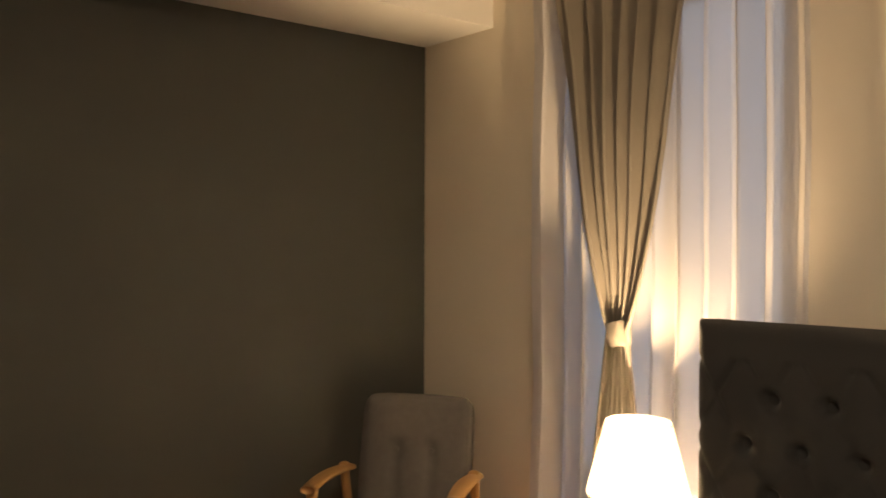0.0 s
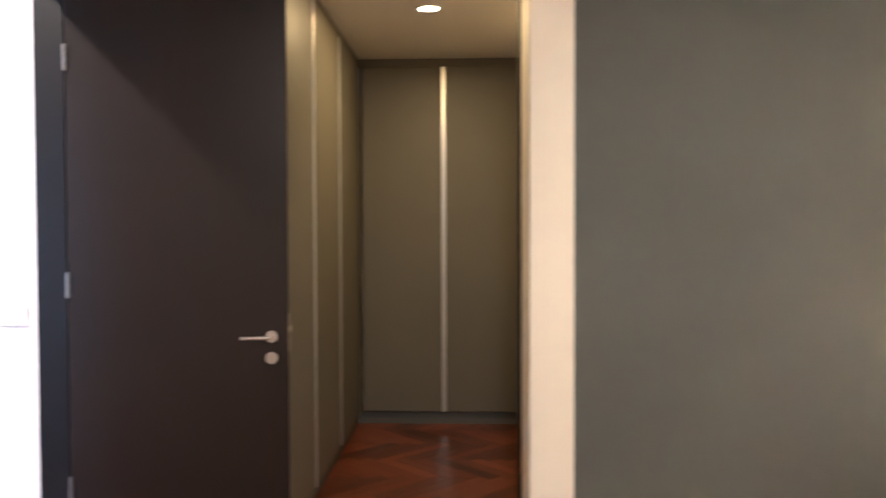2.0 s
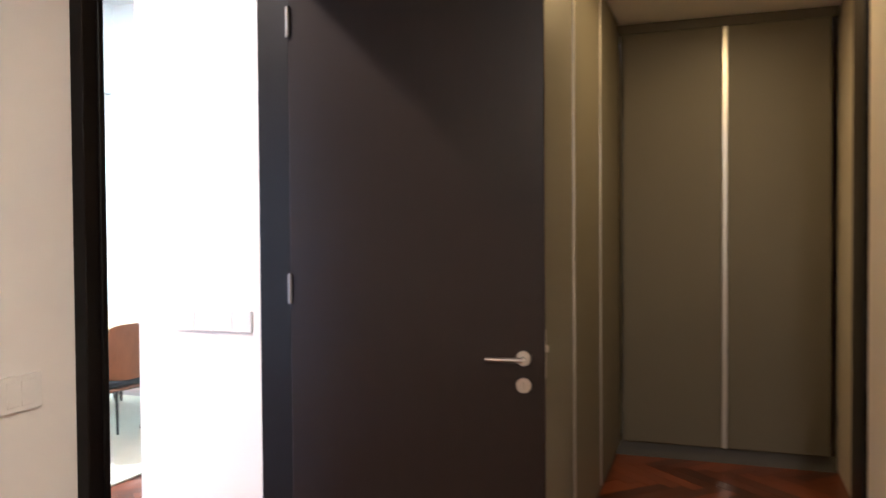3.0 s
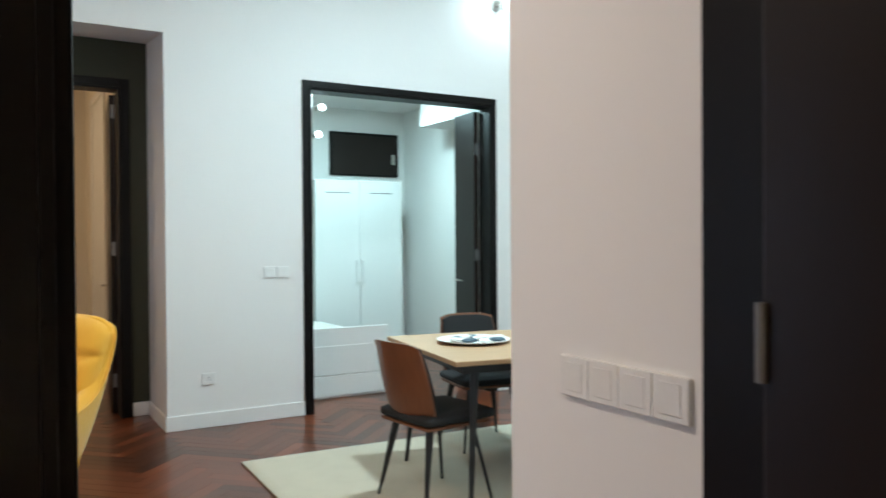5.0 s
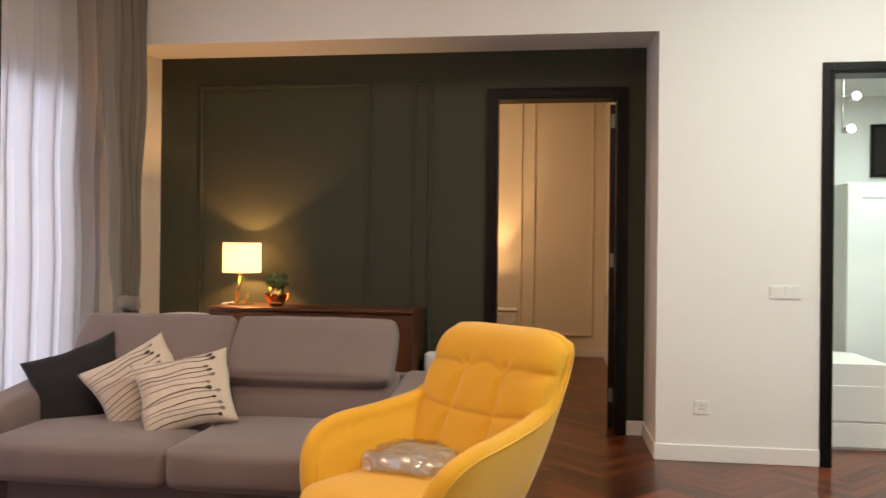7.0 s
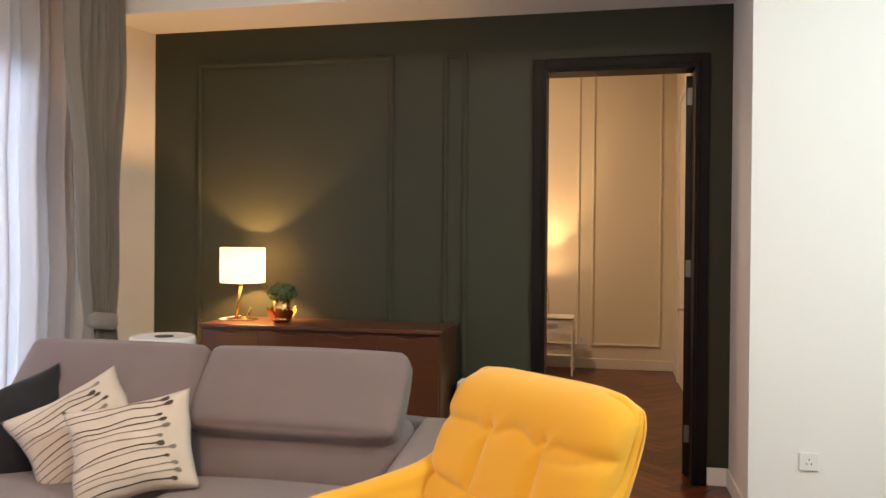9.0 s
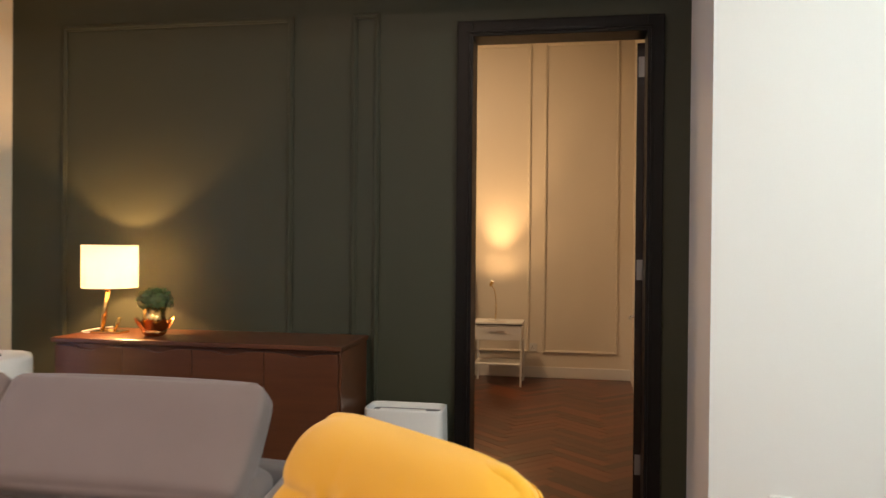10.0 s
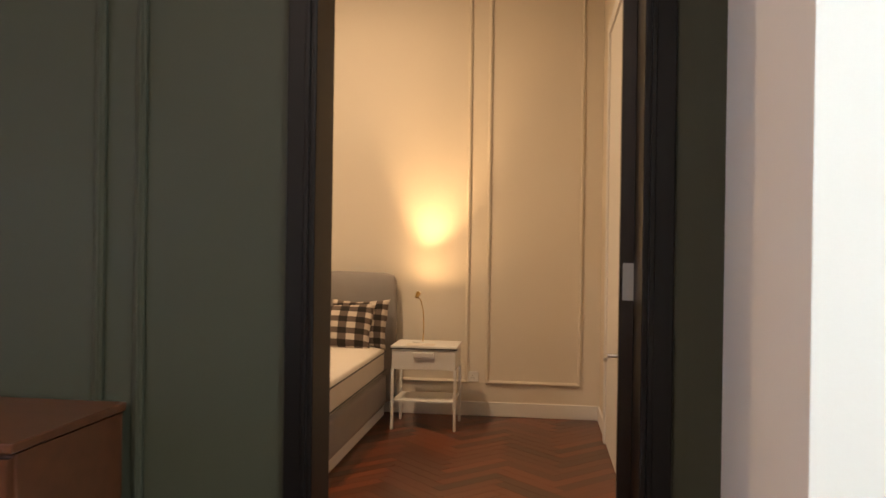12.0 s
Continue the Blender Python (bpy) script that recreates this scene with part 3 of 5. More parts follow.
def throw_pillow(label, m, size, material, stripes, group="", plump=0.088):
    ob = thing("throw_pillow", label, "cushion", group=group)
    ob.matrix_world = m
    h = size / 2
    rng = random.Random(len(label) * 7 + stripes)

    def puff(a, b):
        e = max(0.0, (1 - a * a) * (1 - b * b)) ** 0.5
        crease = 0.010 * noise.noise((a * 2.2 + size, b * 2.2, 3.1)) + 0.004 * noise.noise((a * 7, b * 5, size * 9))
        return plump * e + crease * min(1.0, 3 * e)

    def shape(a, b):
        wave = 0.012 * noise.noise((a * 2, b * 2, size * 5))
        return a * h * (1 - 0.09 * (1 - b * b)) + wave, b * h * (1 - 0.09 * (1 - a * a)) + wave

    def skin(a, b, lift):
        x, z = shape(a, b)
        return Vector((x, -puff(a, b) - lift, z))

    bm = bmesh.new()
    n = 30
    for s in (-1, 1):
        grid_mesh(lambda u, v: Vector((shape(2 * u - 1, 2 * v - 1)[0], s * puff(2 * u - 1, 2 * v - 1), shape(2 * u - 1, 2 * v - 1)[1])), n, n, bm=bm)
    bmesh.ops.remove_doubles(bm, verts=bm.verts, dist=0.0005)
    bmesh.ops.recalc_face_normals(bm, faces=bm.faces)
    part("cover", bm, material, ob, smooth=True)
    for i in range(stripes):
        b0 = -0.84 + 1.70 * (i + rng.uniform(-0.22, 0.22)) / (stripes - 1)
        b0 = max(-0.88, min(0.90, b0))
        a1 = 0.62 + rng.uniform(-0.16, 0.05)
        bend, fat = rng.uniform(0.05, 0.16), rng.uniform(0.75, 1.15)
        ink = STITCH if rng.random() < 0.55 else STITCH_GREY

        def centre(a):
            u = (a + 0.97) / (a1 + 0.97)
            return max(-0.95, min(0.95, b0 - bend * (1 - u) ** 1.5 + 0.02 * math.sin(5 * u + i)))
        part("stitched_line", grid_mesh(lambda u, v: skin(-0.97 + (a1 + 0.97) * u, centre(-0.97 + (a1 + 0.97) * u) + (v - 0.5) * (0.020 + 0.012 * u), 0.002), 22, 1), ink, ob)

        def drop(u, v):
            ang = 2 * math.pi * u
            taper = 0.75 + 0.25 * math.cos(ang)
            return skin(min(0.97, a1 + 0.03 + 0.075 * fat * v * math.cos(ang)), max(-0.97, min(0.97, centre(a1) + 0.062 * fat * taper * v * math.sin(ang))), 0.0028)
        part("stitched_drop", grid_mesh(drop, 16, 3, True), ink, ob)
    return ob


throw_pillow("ecru linen cushion stitched with dark curved lines", Matrix.Translation((-0.065, 5.25, 0.632)) @ Matrix.Rotation(radians(27), 4, "Z") @ Matrix.Rotation(radians(-31), 4, "X") @ Matrix.Rotation(radians(-9), 4, "Y") @ Matrix.Diagonal((1, 1, 0.86, 1)), 0.49, ECRU, 12, "stitched cushions on the sofa")
throw_pillow("ecru linen cushion leaning behind another cushion", Matrix.Translation((-0.385, 5.36, 0.642)) @ Matrix.Rotation(radians(32), 4, "Z") @ Matrix.Rotation(radians(-26), 4, "X") @ Matrix.Rotation(radians(-27), 4, "Y") @ Matrix.Diagonal((1, 1, 0.88, 1)), 0.48, ECRU, 12, "stitched cushions on the sofa")
throw_pillow("plain charcoal velvet cushion on the sofa", Matrix.Translation((-0.76, 5.40, 0.610)) @ Matrix.Rotation(radians(22), 4, "Z") @ Matrix.Rotation(radians(-24), 4, "X") @ Matrix.Rotation(radians(-20), 4, "Y"), 0.50, CHARCOAL, 0)

# ---- mustard armchair ----
chair = thing("armchair", "mustard yellow wool bucket armchair with tufted back", "armchair", (1.338, 4.584, 0), -40.3)
# half of the rim, from the middle of the back round to the front of the arm, and the foot below it
RIM = [(0, 0.46, 1.052), (0.18, 0.458, 1.050), (0.300, 0.452, 1.047), (0.342, 0.43, 0.995), (0.350, 0.375, 0.865), (0.360, 0.265, 0.752), (0.390, 0.04, 0.700),
       (0.418, -0.17, 0.672), (0.418, -0.29, 0.625), (0.402, -0.36, 0.545), (0.378, -0.385, 0.43), (0.350, -0.375, 0.26)]
FOOT = [(0, 0.22), (0.13, 0.22), (0.215, 0.21), (0.255, 0.185), (0.275, 0.13), (0.295, 0.05), (0.325, -0.06), (0.345, -0.17), (0.348, -0.25), (0.345, -0.30), (0.342, -0.32), (0.340, -0.33)]


def spline(points, k):
    k = max(0.0, min(0.9999, k)) * (len(points) - 1)
    i = int(k)
    f = k - i
    p = [Vector((*points[max(0, min(len(points) - 1, i + d))], 0, 0)[:3]) for d in (-1, 0, 1, 2)]
    if i == 0:
        p[0] = Vector((-points[1][0], points[1][1], p[2].z))
    return 0.5 * (2 * p[1] + (p[2] - p[0]) * f + (2 * p[0] - 5 * p[1] + 4 * p[2] - p[3]) * f * f + (3 * p[1] - p[0] - 3 * p[2] + p[3]) * f ** 3)


@functools.lru_cache(maxsize=None)
def rim_frame(a):
    """Rim and foot at a, with the outward and upward directions there and the share of the side."""
    r, ft = spline(RIM, a), spline(FOOT, a)
    tan = (spline(RIM, min(1, a + 0.01)) - spline(RIM, max(0, a - 0.01))).normalized()
    side = max(0.0, min(1.0, (a - 0.13) / 0.17))
    side = side * side * (3 - 2 * side)
    n = Vector((math.sin(side * math.pi / 2), math.cos(side * math.pi / 2), 0))
    up = tan.cross(n)
    up = up.normalized() if up.length > 0.05 else Vector((0, 0, 1))
    return r, ft, side, n, up, 0.036 + 0.008 * side


TUFT_X, TUFT_Z, LUMBAR_Z = 0.120, 0.885, 0.685


def quilting(x, z):
    """Depth of seams and tufts on the inside of the back, 0 on the pillows between them."""
    g = 0.0
    row = TUFT_Z + 0.016 * math.cos(math.pi * x / TUFT_X) * (1 if abs(x) < 1.5 * TUFT_X else 0)
    for cx in (-TUFT_X, TUFT_X):
        d = abs(x - cx * (1 + 0.10 * (TUFT_Z - z) / 0.2))
        fade = 1.0 if z < TUFT_Z else 0.75 * math.exp(-(z - TUFT_Z) / 0.045)
        g = max(g, fade * math.exp(-(d / 0.024) ** 1.4))
        g = max(g, 1.7 * math.exp(-math.hypot(x - cx, z - TUFT_Z) / 0.026))
    g = max(g, 0.95 * math.exp(-(abs(z - row) / 0.024) ** 1.4))
    return max(g, 1.15 * math.exp(-abs(z - LUMBAR_Z - 0.02 * (x / 0.3) ** 2) / 0.020))


def shell(u, v):
    s = 2 * u - 1
    a, sg = round(abs(s), 6), (1 if s >= 0 else -1)
    r, ft, side, n, up, th = rim_frame(a)
    low = Vector((ft.x, ft.y, 0.20))
    if v < 0.30:
        k = v / 0.30
        p = low.lerp(r + n * th - up * th, k) + n * 0.030 * math.sin(math.pi * k)
    elif v < 0.44:
        ang = math.pi * (v - 0.30) / 0.14
        p = r - up * th + n * th * math.cos(ang) + up * th * math.sin(ang)
    else:
        k = (v - 0.44) / 0.56
        inner = Vector((ft.x * 0.84, ft.y - 0.11 * (1 - side), 0.33))
        p = (r - n * th - up * th).lerp(inner, k)
        if a > 0.40:                                # seams down the inside of the arm
            full = min(1.0, k / 0.30)
            seam = max(0.55 * math.exp(-abs(a - 0.49) / 0.008), 0.5 * math.exp(-abs(a - 0.62) / 0.007))
            p = p + Vector((-0.5 * side, -(1 - 0.6 * side), 0.15)) * (0.020 * full * full * (3 - 2 * full) - 0.022 * seam * min(1.0, k / 0.08))
    return Vector((sg * p.x, p.y, p.z))


bm = grid_mesh(shell, 280, 90)
bmesh.ops.recalc_face_normals(bm, faces=bm.faces)
chair_shell = part("shell", bm, MUSTARD, chair, smooth=True)


def rim_piping(u, v):
    """A sewn cord along the outer edge of the rim."""
    s = 2 * v - 1
    r, ft, side, n, up, th = rim_frame(round(abs(s), 6))
    p = r + n * (th + 0.001) - up * th * 0.75 + (n * math.cos(2 * math.pi * u) + up * math.sin(2 * math.pi * u)) * 0.0045
    return Vector((p.x if s >= 0 else -p.x, p.y, p.z))




def quilted_back(u, v):
    """The padded front of the back, rolled over into the rim at its sides and top."""
    s, z = 2 * u - 1, 0.44 + 0.618 * v
    x = s * 0.382 * (1 - 0.06 * v ** 20)
    bulge = max(0.0, 1 - abs(s) ** 12 - v ** 18) ** 0.5
    flat = 0.384 - 0.456 * (1.01 - z)
    return Vector((x, flat + 0.060 - 0.085 * bulge + 0.024 * quilting(x, z) * min(1.0, bulge * 1.4), z - 0.045 * abs(s) ** 6 * v ** 6))


bm = grid_mesh(quilted_back, 110, 90)
bmesh.ops.recalc_face_normals(bm, faces=bm.faces)
part("back_pad", bm, MUSTARD, chair, "quilted back with two tufts", smooth=True)
part("piping", grid_mesh(rim_piping, 6, 160, True), MUSTARD, chair_shell, smooth=True)
part("seat_cushion", soft_box(0.665, 0.70, 0.20, 0.065, 14, 0.028, Matrix.Translation((0, -0.09, 0.245)) @ Matrix.Rotation(radians(3), 4, "X")), MUSTARD, chair, smooth=True)
part("seat_frame", soft_box(0.66, 0.64, 0.12, 0.04, 5, 0, Matrix.Translation((0, -0.06, 0.16))), MUSTARD, chair, smooth=True)
for x, y in ((-0.26, -0.30), (0.26, -0.30), (-0.22, 0.12), (0.22, 0.12)):
    part("leg", rod((x, y, 0.18), (x * 1.20, y * 1.20, 0.0), 0.018, 0.010, 14), WALNUT, chair)
pack = thing("parcel", "flat parcel in shiny clear plastic wrap", "parcel", (1.27, 4.66, 0.458), -20)
part("contents", soft_box(0.30, 0.27, 0.075, 0.025, 8, 0.012), BEIGE, pack, smooth=True)


def crinkle(bm):
    for v in bm.verts:
        q = v.co.copy()
        v.co += noise.noise_vector(q * 13) * 0.020 + noise.noise_vector(q * 34) * 0.009
        v.co.z = max(v.co.z, -0.004)
    return bm


part("wrap", crinkle(soft_box(0.37, 0.32, 0.085, 0.025, 18, 0.010)), WRAP, pack)

# ---- sideboard with lamp and plant ----
sb = thing("sideboard", "dark reddish wooden sideboard with scalloped door grips", "sideboard", (-0.72, 6.955, 0.025))
W = 1.56
part("top", box(-0.012, -0.012, 0.905, W + 0.012, 0.492, 0.93, 0.004, 2), MAHOGANY, sb)
part("body", box(0, 0.022, 0.14, W, 0.49, 0.90, 0.002, 1), MAHOGANY, sb)
for i in range(4):
    x0 = 0.006 + i * (W - 0.012) / 4
    x1 = x0 + (W - 0.012) / 4 - 0.004

    def front(u, v, x0=x0, x1=x1):
        top = 0.888
        d = abs(u - 0.5) / 0.32
        if d < 1:
            top -= 0.020 * 0.5 * (1 + math.cos(math.pi * d))
        return Vector((x0 + (x1 - x0) * u, 0.0, 0.16 + (top - 0.16) * v))
    bm = grid_mesh(front, 24, 2)
    ret = bmesh.ops.extrude_face_region(bm, geom=list(bm.faces))
    for v in ret["geom"]:
        if isinstance(v, bmesh.types.BMVert):
            v.co.y += 0.019
    bmesh.ops.recalc_face_normals(bm, faces=bm.faces)
    part("door", bm, MAHOGANY, sb)
for x in (0.10, W - 0.10):
    for y in (0.08, 0.42):
        part("leg", cone(0.016, 0.024, 0.165, 14, Matrix.Translation((x, y, -0.025))), MAHOGANY, sb)

lamp = thing("table_lamp", "brass table lamp with a lit white drum shade", "lamp", (-0.56, 7.2, 0.955))
bm = lathe([(0.145, 0.250), (0.1475, 0.255), (0.1475, 0.480), (0.145, 0.485), (0.143, 0.480), (0.143, 0.255), (0.145, 0.250)], 40)
part("shade", bm, SHADE, lamp, smooth=True)
part("base", box(-0.09, -0.05, 0, 0.09, 0.05, 0.012, 0.003, 2), BRASS, lamp)
bm = rod((-0.045, 0, 0.012), (-0.01, 0, 0.24), 0.012, 0.012, 14)
rod((-0.045, 0, 0.02), (0.03, 0, 0.012), 0.009, 0.009, 12, bm)
rod((0.03, 0, 0.012), (0.062, 0, 0.085), 0.009, 0.007, 12, bm)
part("stem", bm, BRASS, lamp, smooth=True)
bm = rod((-0.01, 0, 0.235), (-0.01, 0, 0.285), 0.018, 0.018, 16)
part("socket", bm, BRASS, lamp)
spider = bmesh.new()
for k in range(3):
    a = 2 * math.pi * k / 3
    rod((-0.01, 0, 0.28), (0.144 * math.cos(a), 0.144 * math.sin(a), 0.28), 0.0018, n=6, bm=spider)
part("shade_ring", spider, BRASS, lamp)
cord = thing("lamp_cord", "thin pale lamp cord on the sideboard", "cord")
bm = bmesh.new()
pts = [(-0.64, 7.18, 0.959), (-0.68, 7.15, 0.959), (-0.73, 7.2, 0.959), (-0.735, 7.33, 0.959), (-0.70, 7.45, 0.959)]
for a, b in zip(pts, pts[1:]):
    rod(a, b, 0.003, n=8, bm=bm)
part("cord", bm, PLASTIC, cord)

pot = thing("potted_plant", "small leafy plant in a copper bowl shaped like petals", "plant", (-0.25, 7.13, 0.955))
part("bowl", lathe([(0.001, 0.0), (0.045, 0.0), (0.062, 0.015), (0.068, 0.035), (0.060, 0.035), (0.05, 0.018), (0.001, 0.012)], 36), COPPER, pot, smooth=True)
part("vase", lathe([(0.001, 0.014), (0.050, 0.016), (0.060, 0.155), (0.056, 0.155), (0.046, 0.022), (0.001, 0.020)], 28), BRASS, pot, "mirrored brass vase", smooth=True)


def petal(turn, reach):
    """One curled copper petal that opens outwards from the bowl."""
    def at(u, v):
        ang, k = turn + (u - 0.5) * 0.85 * math.sin(math.pi * (0.12 + 0.85 * v)), v
        r = 0.052 + reach * k - 0.010 * (1 - (2 * u - 1) ** 2)
        return Vector((r * math.cos(ang), r * math.sin(ang), 0.012 + 0.085 * k ** 1.5 + 0.008 * math.cos(6 * u)))
    return grid_mesh(at, 8, 8)


for k in range(8):
    part("petal", petal(k * math.pi / 4 + 0.2, 0.058 if k % 2 else 0.042), COPPER, pot, smooth=True)
rng = random.Random(5)
bm = bmesh.new()
for i in range(260):
    th, ph = rng.uniform(0, 2 * math.pi), math.acos(rng.uniform(-0.55, 1))
    r = 0.088 * rng.uniform(0.72, 1.08)
    c = Vector((r * math.sin(ph) * math.cos(th), r * math.sin(ph) * math.sin(th), 0.188 + 0.78 * r * math.cos(ph)))
    nrm = Vector((c.x, c.y, c.z - 0.19)).normalized()
    t = nrm.orthogonal().normalized()
    t = Matrix.Rotation(rng.uniform(0, 6.28), 3, nrm) @ t
    b = nrm.cross(t)
    l, w = rng.uniform(0.012, 0.020), rng.uniform(0.006, 0.010)
    up = nrm * 0.005
    vs = [bm.verts.new(c - t * l), bm.verts.new(c + b * w + up), bm.verts.new(c + t * l + nrm * 0.008), bm.verts.new(c - b * w + up)]
    bm.faces.new((vs[0], vs[1], vs[2]))
    bm.faces.new((vs[0], vs[2], vs[3]))
part("foliage", bm, LEAF, pot, "dense small green leaves")
bm = bmesh.new()
for i in range(14):
    a = rng.uniform(0, 6.28)
    rod((0.02 * math.cos(a), 0.02 * math.sin(a), 0.05), (0.05 * math.cos(a), 0.05 * math.sin(a), 0.20), 0.0025, n=6, bm=bm)
part("stems", bm, LEAF, pot)

# ---- air purifier and the round speaker drum ----
pur = thing("air_purifier", "white plastic air purifier with perforated front", "air purifier", (1.10, 7.29, 0))


def purifier(u, v):
    a = 2 * math.pi * u
    ca, sa = math.cos(a), math.sin(a)
    e = 0.28
    k = 1.0 - 0.06 * v
    return Vector((0.222 * k * math.copysign(abs(ca) ** e, ca), 0.115 * k * math.copysign(abs(sa) ** e, sa), 0.012 + 0.585 * v))


part("body", grid_mesh(purifier, 72, 20, True), PLASTIC, pur, smooth=True)


def purifier_lip(u, v):
    a = 2 * math.pi * u
    ca, sa = math.cos(a), math.sin(a)
    e = 0.28
    prof = [(0.94, 0.597), (0.925, 0.605), (0.89, 0.605), (0.87, 0.597), (0.86, 0.572)]
    k, z = prof[int(round(v * 4))]
    return Vector((0.222 * k * math.copysign(abs(ca) ** e, ca), 0.115 * k * math.copysign(abs(sa) ** e, sa), z))


part("rim", grid_mesh(purifier_lip, 72, 4, True), PLASTIC, pur, smooth=True)
part("top_panel", box(-0.19, -0.098, 0.566, 0.19, 0.098, 0.574), DARKGREY, pur, "dark recessed air outlet")
part("outlet_bar", box(-0.15, -0.05, 0.574, 0.10, 0.05, 0.580, 0.002, 1), PLASTIC, pur)
part("foot", box(-0.19, -0.09, 0, 0.19, 0.09, 0.014), DARKGREY, pur)
bm = bmesh.new()
for i in range(30):
    for j in range(24):
        x, z = -0.174 + i * 0.012, 0.20 + j * 0.012
        edge = min(i, 29 - i, (23 - j))
        if edge < 3 and rng.random() < 0.45 - 0.12 * edge:
            continue
        y = -0.1158 * (1 - 0.06 * (z - 0.012) / 0.585)
        add_box(bm, x - 0.0034, y - 0.0006, z - 0.0034, x + 0.0034, y + 0.004, z + 0.0034)
holes = part("perforation", bm, DARKGREY, pur, "grid of small dark holes")
drum = thing("round_speaker", "white round drum-shaped speaker with dark top", "speaker", (-0.66, 6.42, 0))
part("body", lathe([(0.001, 0.0), (0.17, 0.0), (0.182, 0.02), (0.182, 0.915), (0.176, 0.935), (0.165, 0.939), (0.16, 0.932)], 44), PLASTIC, drum, smooth=True)
part("top_panel", cone(0.160, 0.160, 0.006, 40, Matrix.Translation((0, 0, 0.929))), LACQUER, drum)
part("control_dial", cone(0.05, 0.05, 0.006, 30, Matrix.Translation((0.02, -0.02, 0.935))), DARKGREY, drum)

# ---- curtains ----
def drape_shape(w_top, w_tie, w_low, z_top, z_tie, z_low, folds, amp, seed, tie_shift=0.0):
    """A hanging panel along local x, gathered at z_tie when that lies between top and bottom."""
    def width(z):
        if z > z_tie:
            k = (z - z_tie) / (z_top - z_tie)
            return w_tie + (w_top - w_tie) * (k ** 0.75)
        k = (z_tie - z) / max(z_tie - z_low, 1e-3)
        return w_tie + (w_low - w_tie) * min(1, k * 1.6) ** 0.6

    def at(u, v):
        z = z_top + (z_low - z_top) * v
        w = width(z)
        ph = 2 * math.pi * folds * u + 0.5 * math.sin(7 * u + seed)
        a = amp * (0.65 + 0.35 * math.sin(3.1 * u * folds + seed)) * (0.45 + 0.55 * (w / w_top))
        x = (u - 0.5) * w + tie_shift * (1 - abs(z - z_tie) / max(z_top - z_tie, z_tie - z_low))
        x += 0.25 * a * math.sin(2 * ph)
        return Vector((x, a * math.sin(ph) + 0.012 * math.sin(5 * z + seed + 4 * u), z))
    return at


def tied_curtain(label, place, turn, w_top, z_top, z_tie, w_tie=0.14, w_low=0.34, seed=1.0, folds=8, shift=0.0):
    ob = thing("curtain", label, "curtain", place, turn)
    part("panel", grid_mesh(drape_shape(w_top, w_tie, w_low, z_top, z_tie, 0.02, folds, 0.06, seed, shift), 150, 44), DRAPE, ob, smooth=True)
    bm = lathe([(w_tie * 0.44, -0.052), (w_tie * 0.52, -0.042), (w_tie * 0.545, -0.02), (w_tie * 0.53, 0.005), (w_tie * 0.54, 0.03), (w_tie * 0.45, 0.046)], 36, Matrix.Translation((shift, 0, z_tie)) @ Matrix.Rotation(radians(8), 4, "Y") @ Matrix.Diagonal((1, 0.80, 1, 1)))
    for v in bm.verts:
        v.co += noise.noise_vector(v.co * 22) * 0.010
    part("tieback", bm, DRAPE, ob, "satin band round the gathered cloth", smooth=True)
    return ob


def sheer_curtain(label, place, turn, width, z_top, folds, seed):
    ob = thing("sheer_curtain", label, "curtain", place, turn)
    part("panel", grid_mesh(drape_shape(width, width, width, z_top, z_top - 0.01, 0.02, folds, 0.06, seed), folds * 12, 6), SHEER, ob, smooth=True)
    return ob


tied_curtain("grey satin curtain tied back beside the window", (-1.13, 6.45, 0), 90, 0.60, 3.85, 1.0, 0.20, 0.38, 1.3, 7, 0.07)
sheer_curtain("white sheer curtain before the balcony window", (-1.45, 4.60, 0), 90, 4.2, 3.85, 36, 0.4)
tied_curtain("grey satin curtain tied in the middle", (0.915, -2.69, 0), 0, 0.74, 2.9, 1.25, 0.095, 0.30, 2.2, 7, 0.0)
sheer_curtain("white sheer curtain before the bedroom window", (0.82, -2.775, 0), 0, 1.24, 2.9, 11, 1.7)
tagged(part("curtain_rail", box(-1.45, 2.5, 3.86, -1.2, 6.75, 3.895, 0.004, 1), WHITE), "white curtain rail under the ceiling", "curtain rail", kind="structure")


def window_unit(name, place, turn, w, z0, z1, mullions, label):
    ob = tagged(thing(name, label, "window", place, turn), kind="structure")
    t = 0.055
    for b in ((-w / 2, -0.03, z0, -w / 2 + t, 0.03, z1), (w / 2 - t, -0.03, z0, w / 2, 0.03, z1), (-w / 2 + t, -0.03, z0, w / 2 - t, 0.03, z0 + t), (-w / 2 + t, -0.03, z1 - t, w / 2 - t, 0.03, z1)):
        part("window_frame", box(*b, 0.004, 1), BLACKM, ob)
    xs = [-w / 2 + t + (w - 2 * t) * k / mullions for k in range(mullions + 1)]
    for x in xs[1:-1]:
        part("mullion", box(x - 0.025, -0.025, z0 + t, x + 0.025, 0.025, z1 - t, 0.003, 1), BLACKM, ob)
    for a, b in zip(xs, xs[1:]):
        p = part("pane", box(a + 0.02, -0.004, z0 + t, b - 0.02, 0.004, z1 - t), GLASS, ob)
        p.visible_shadow = False
    return ob


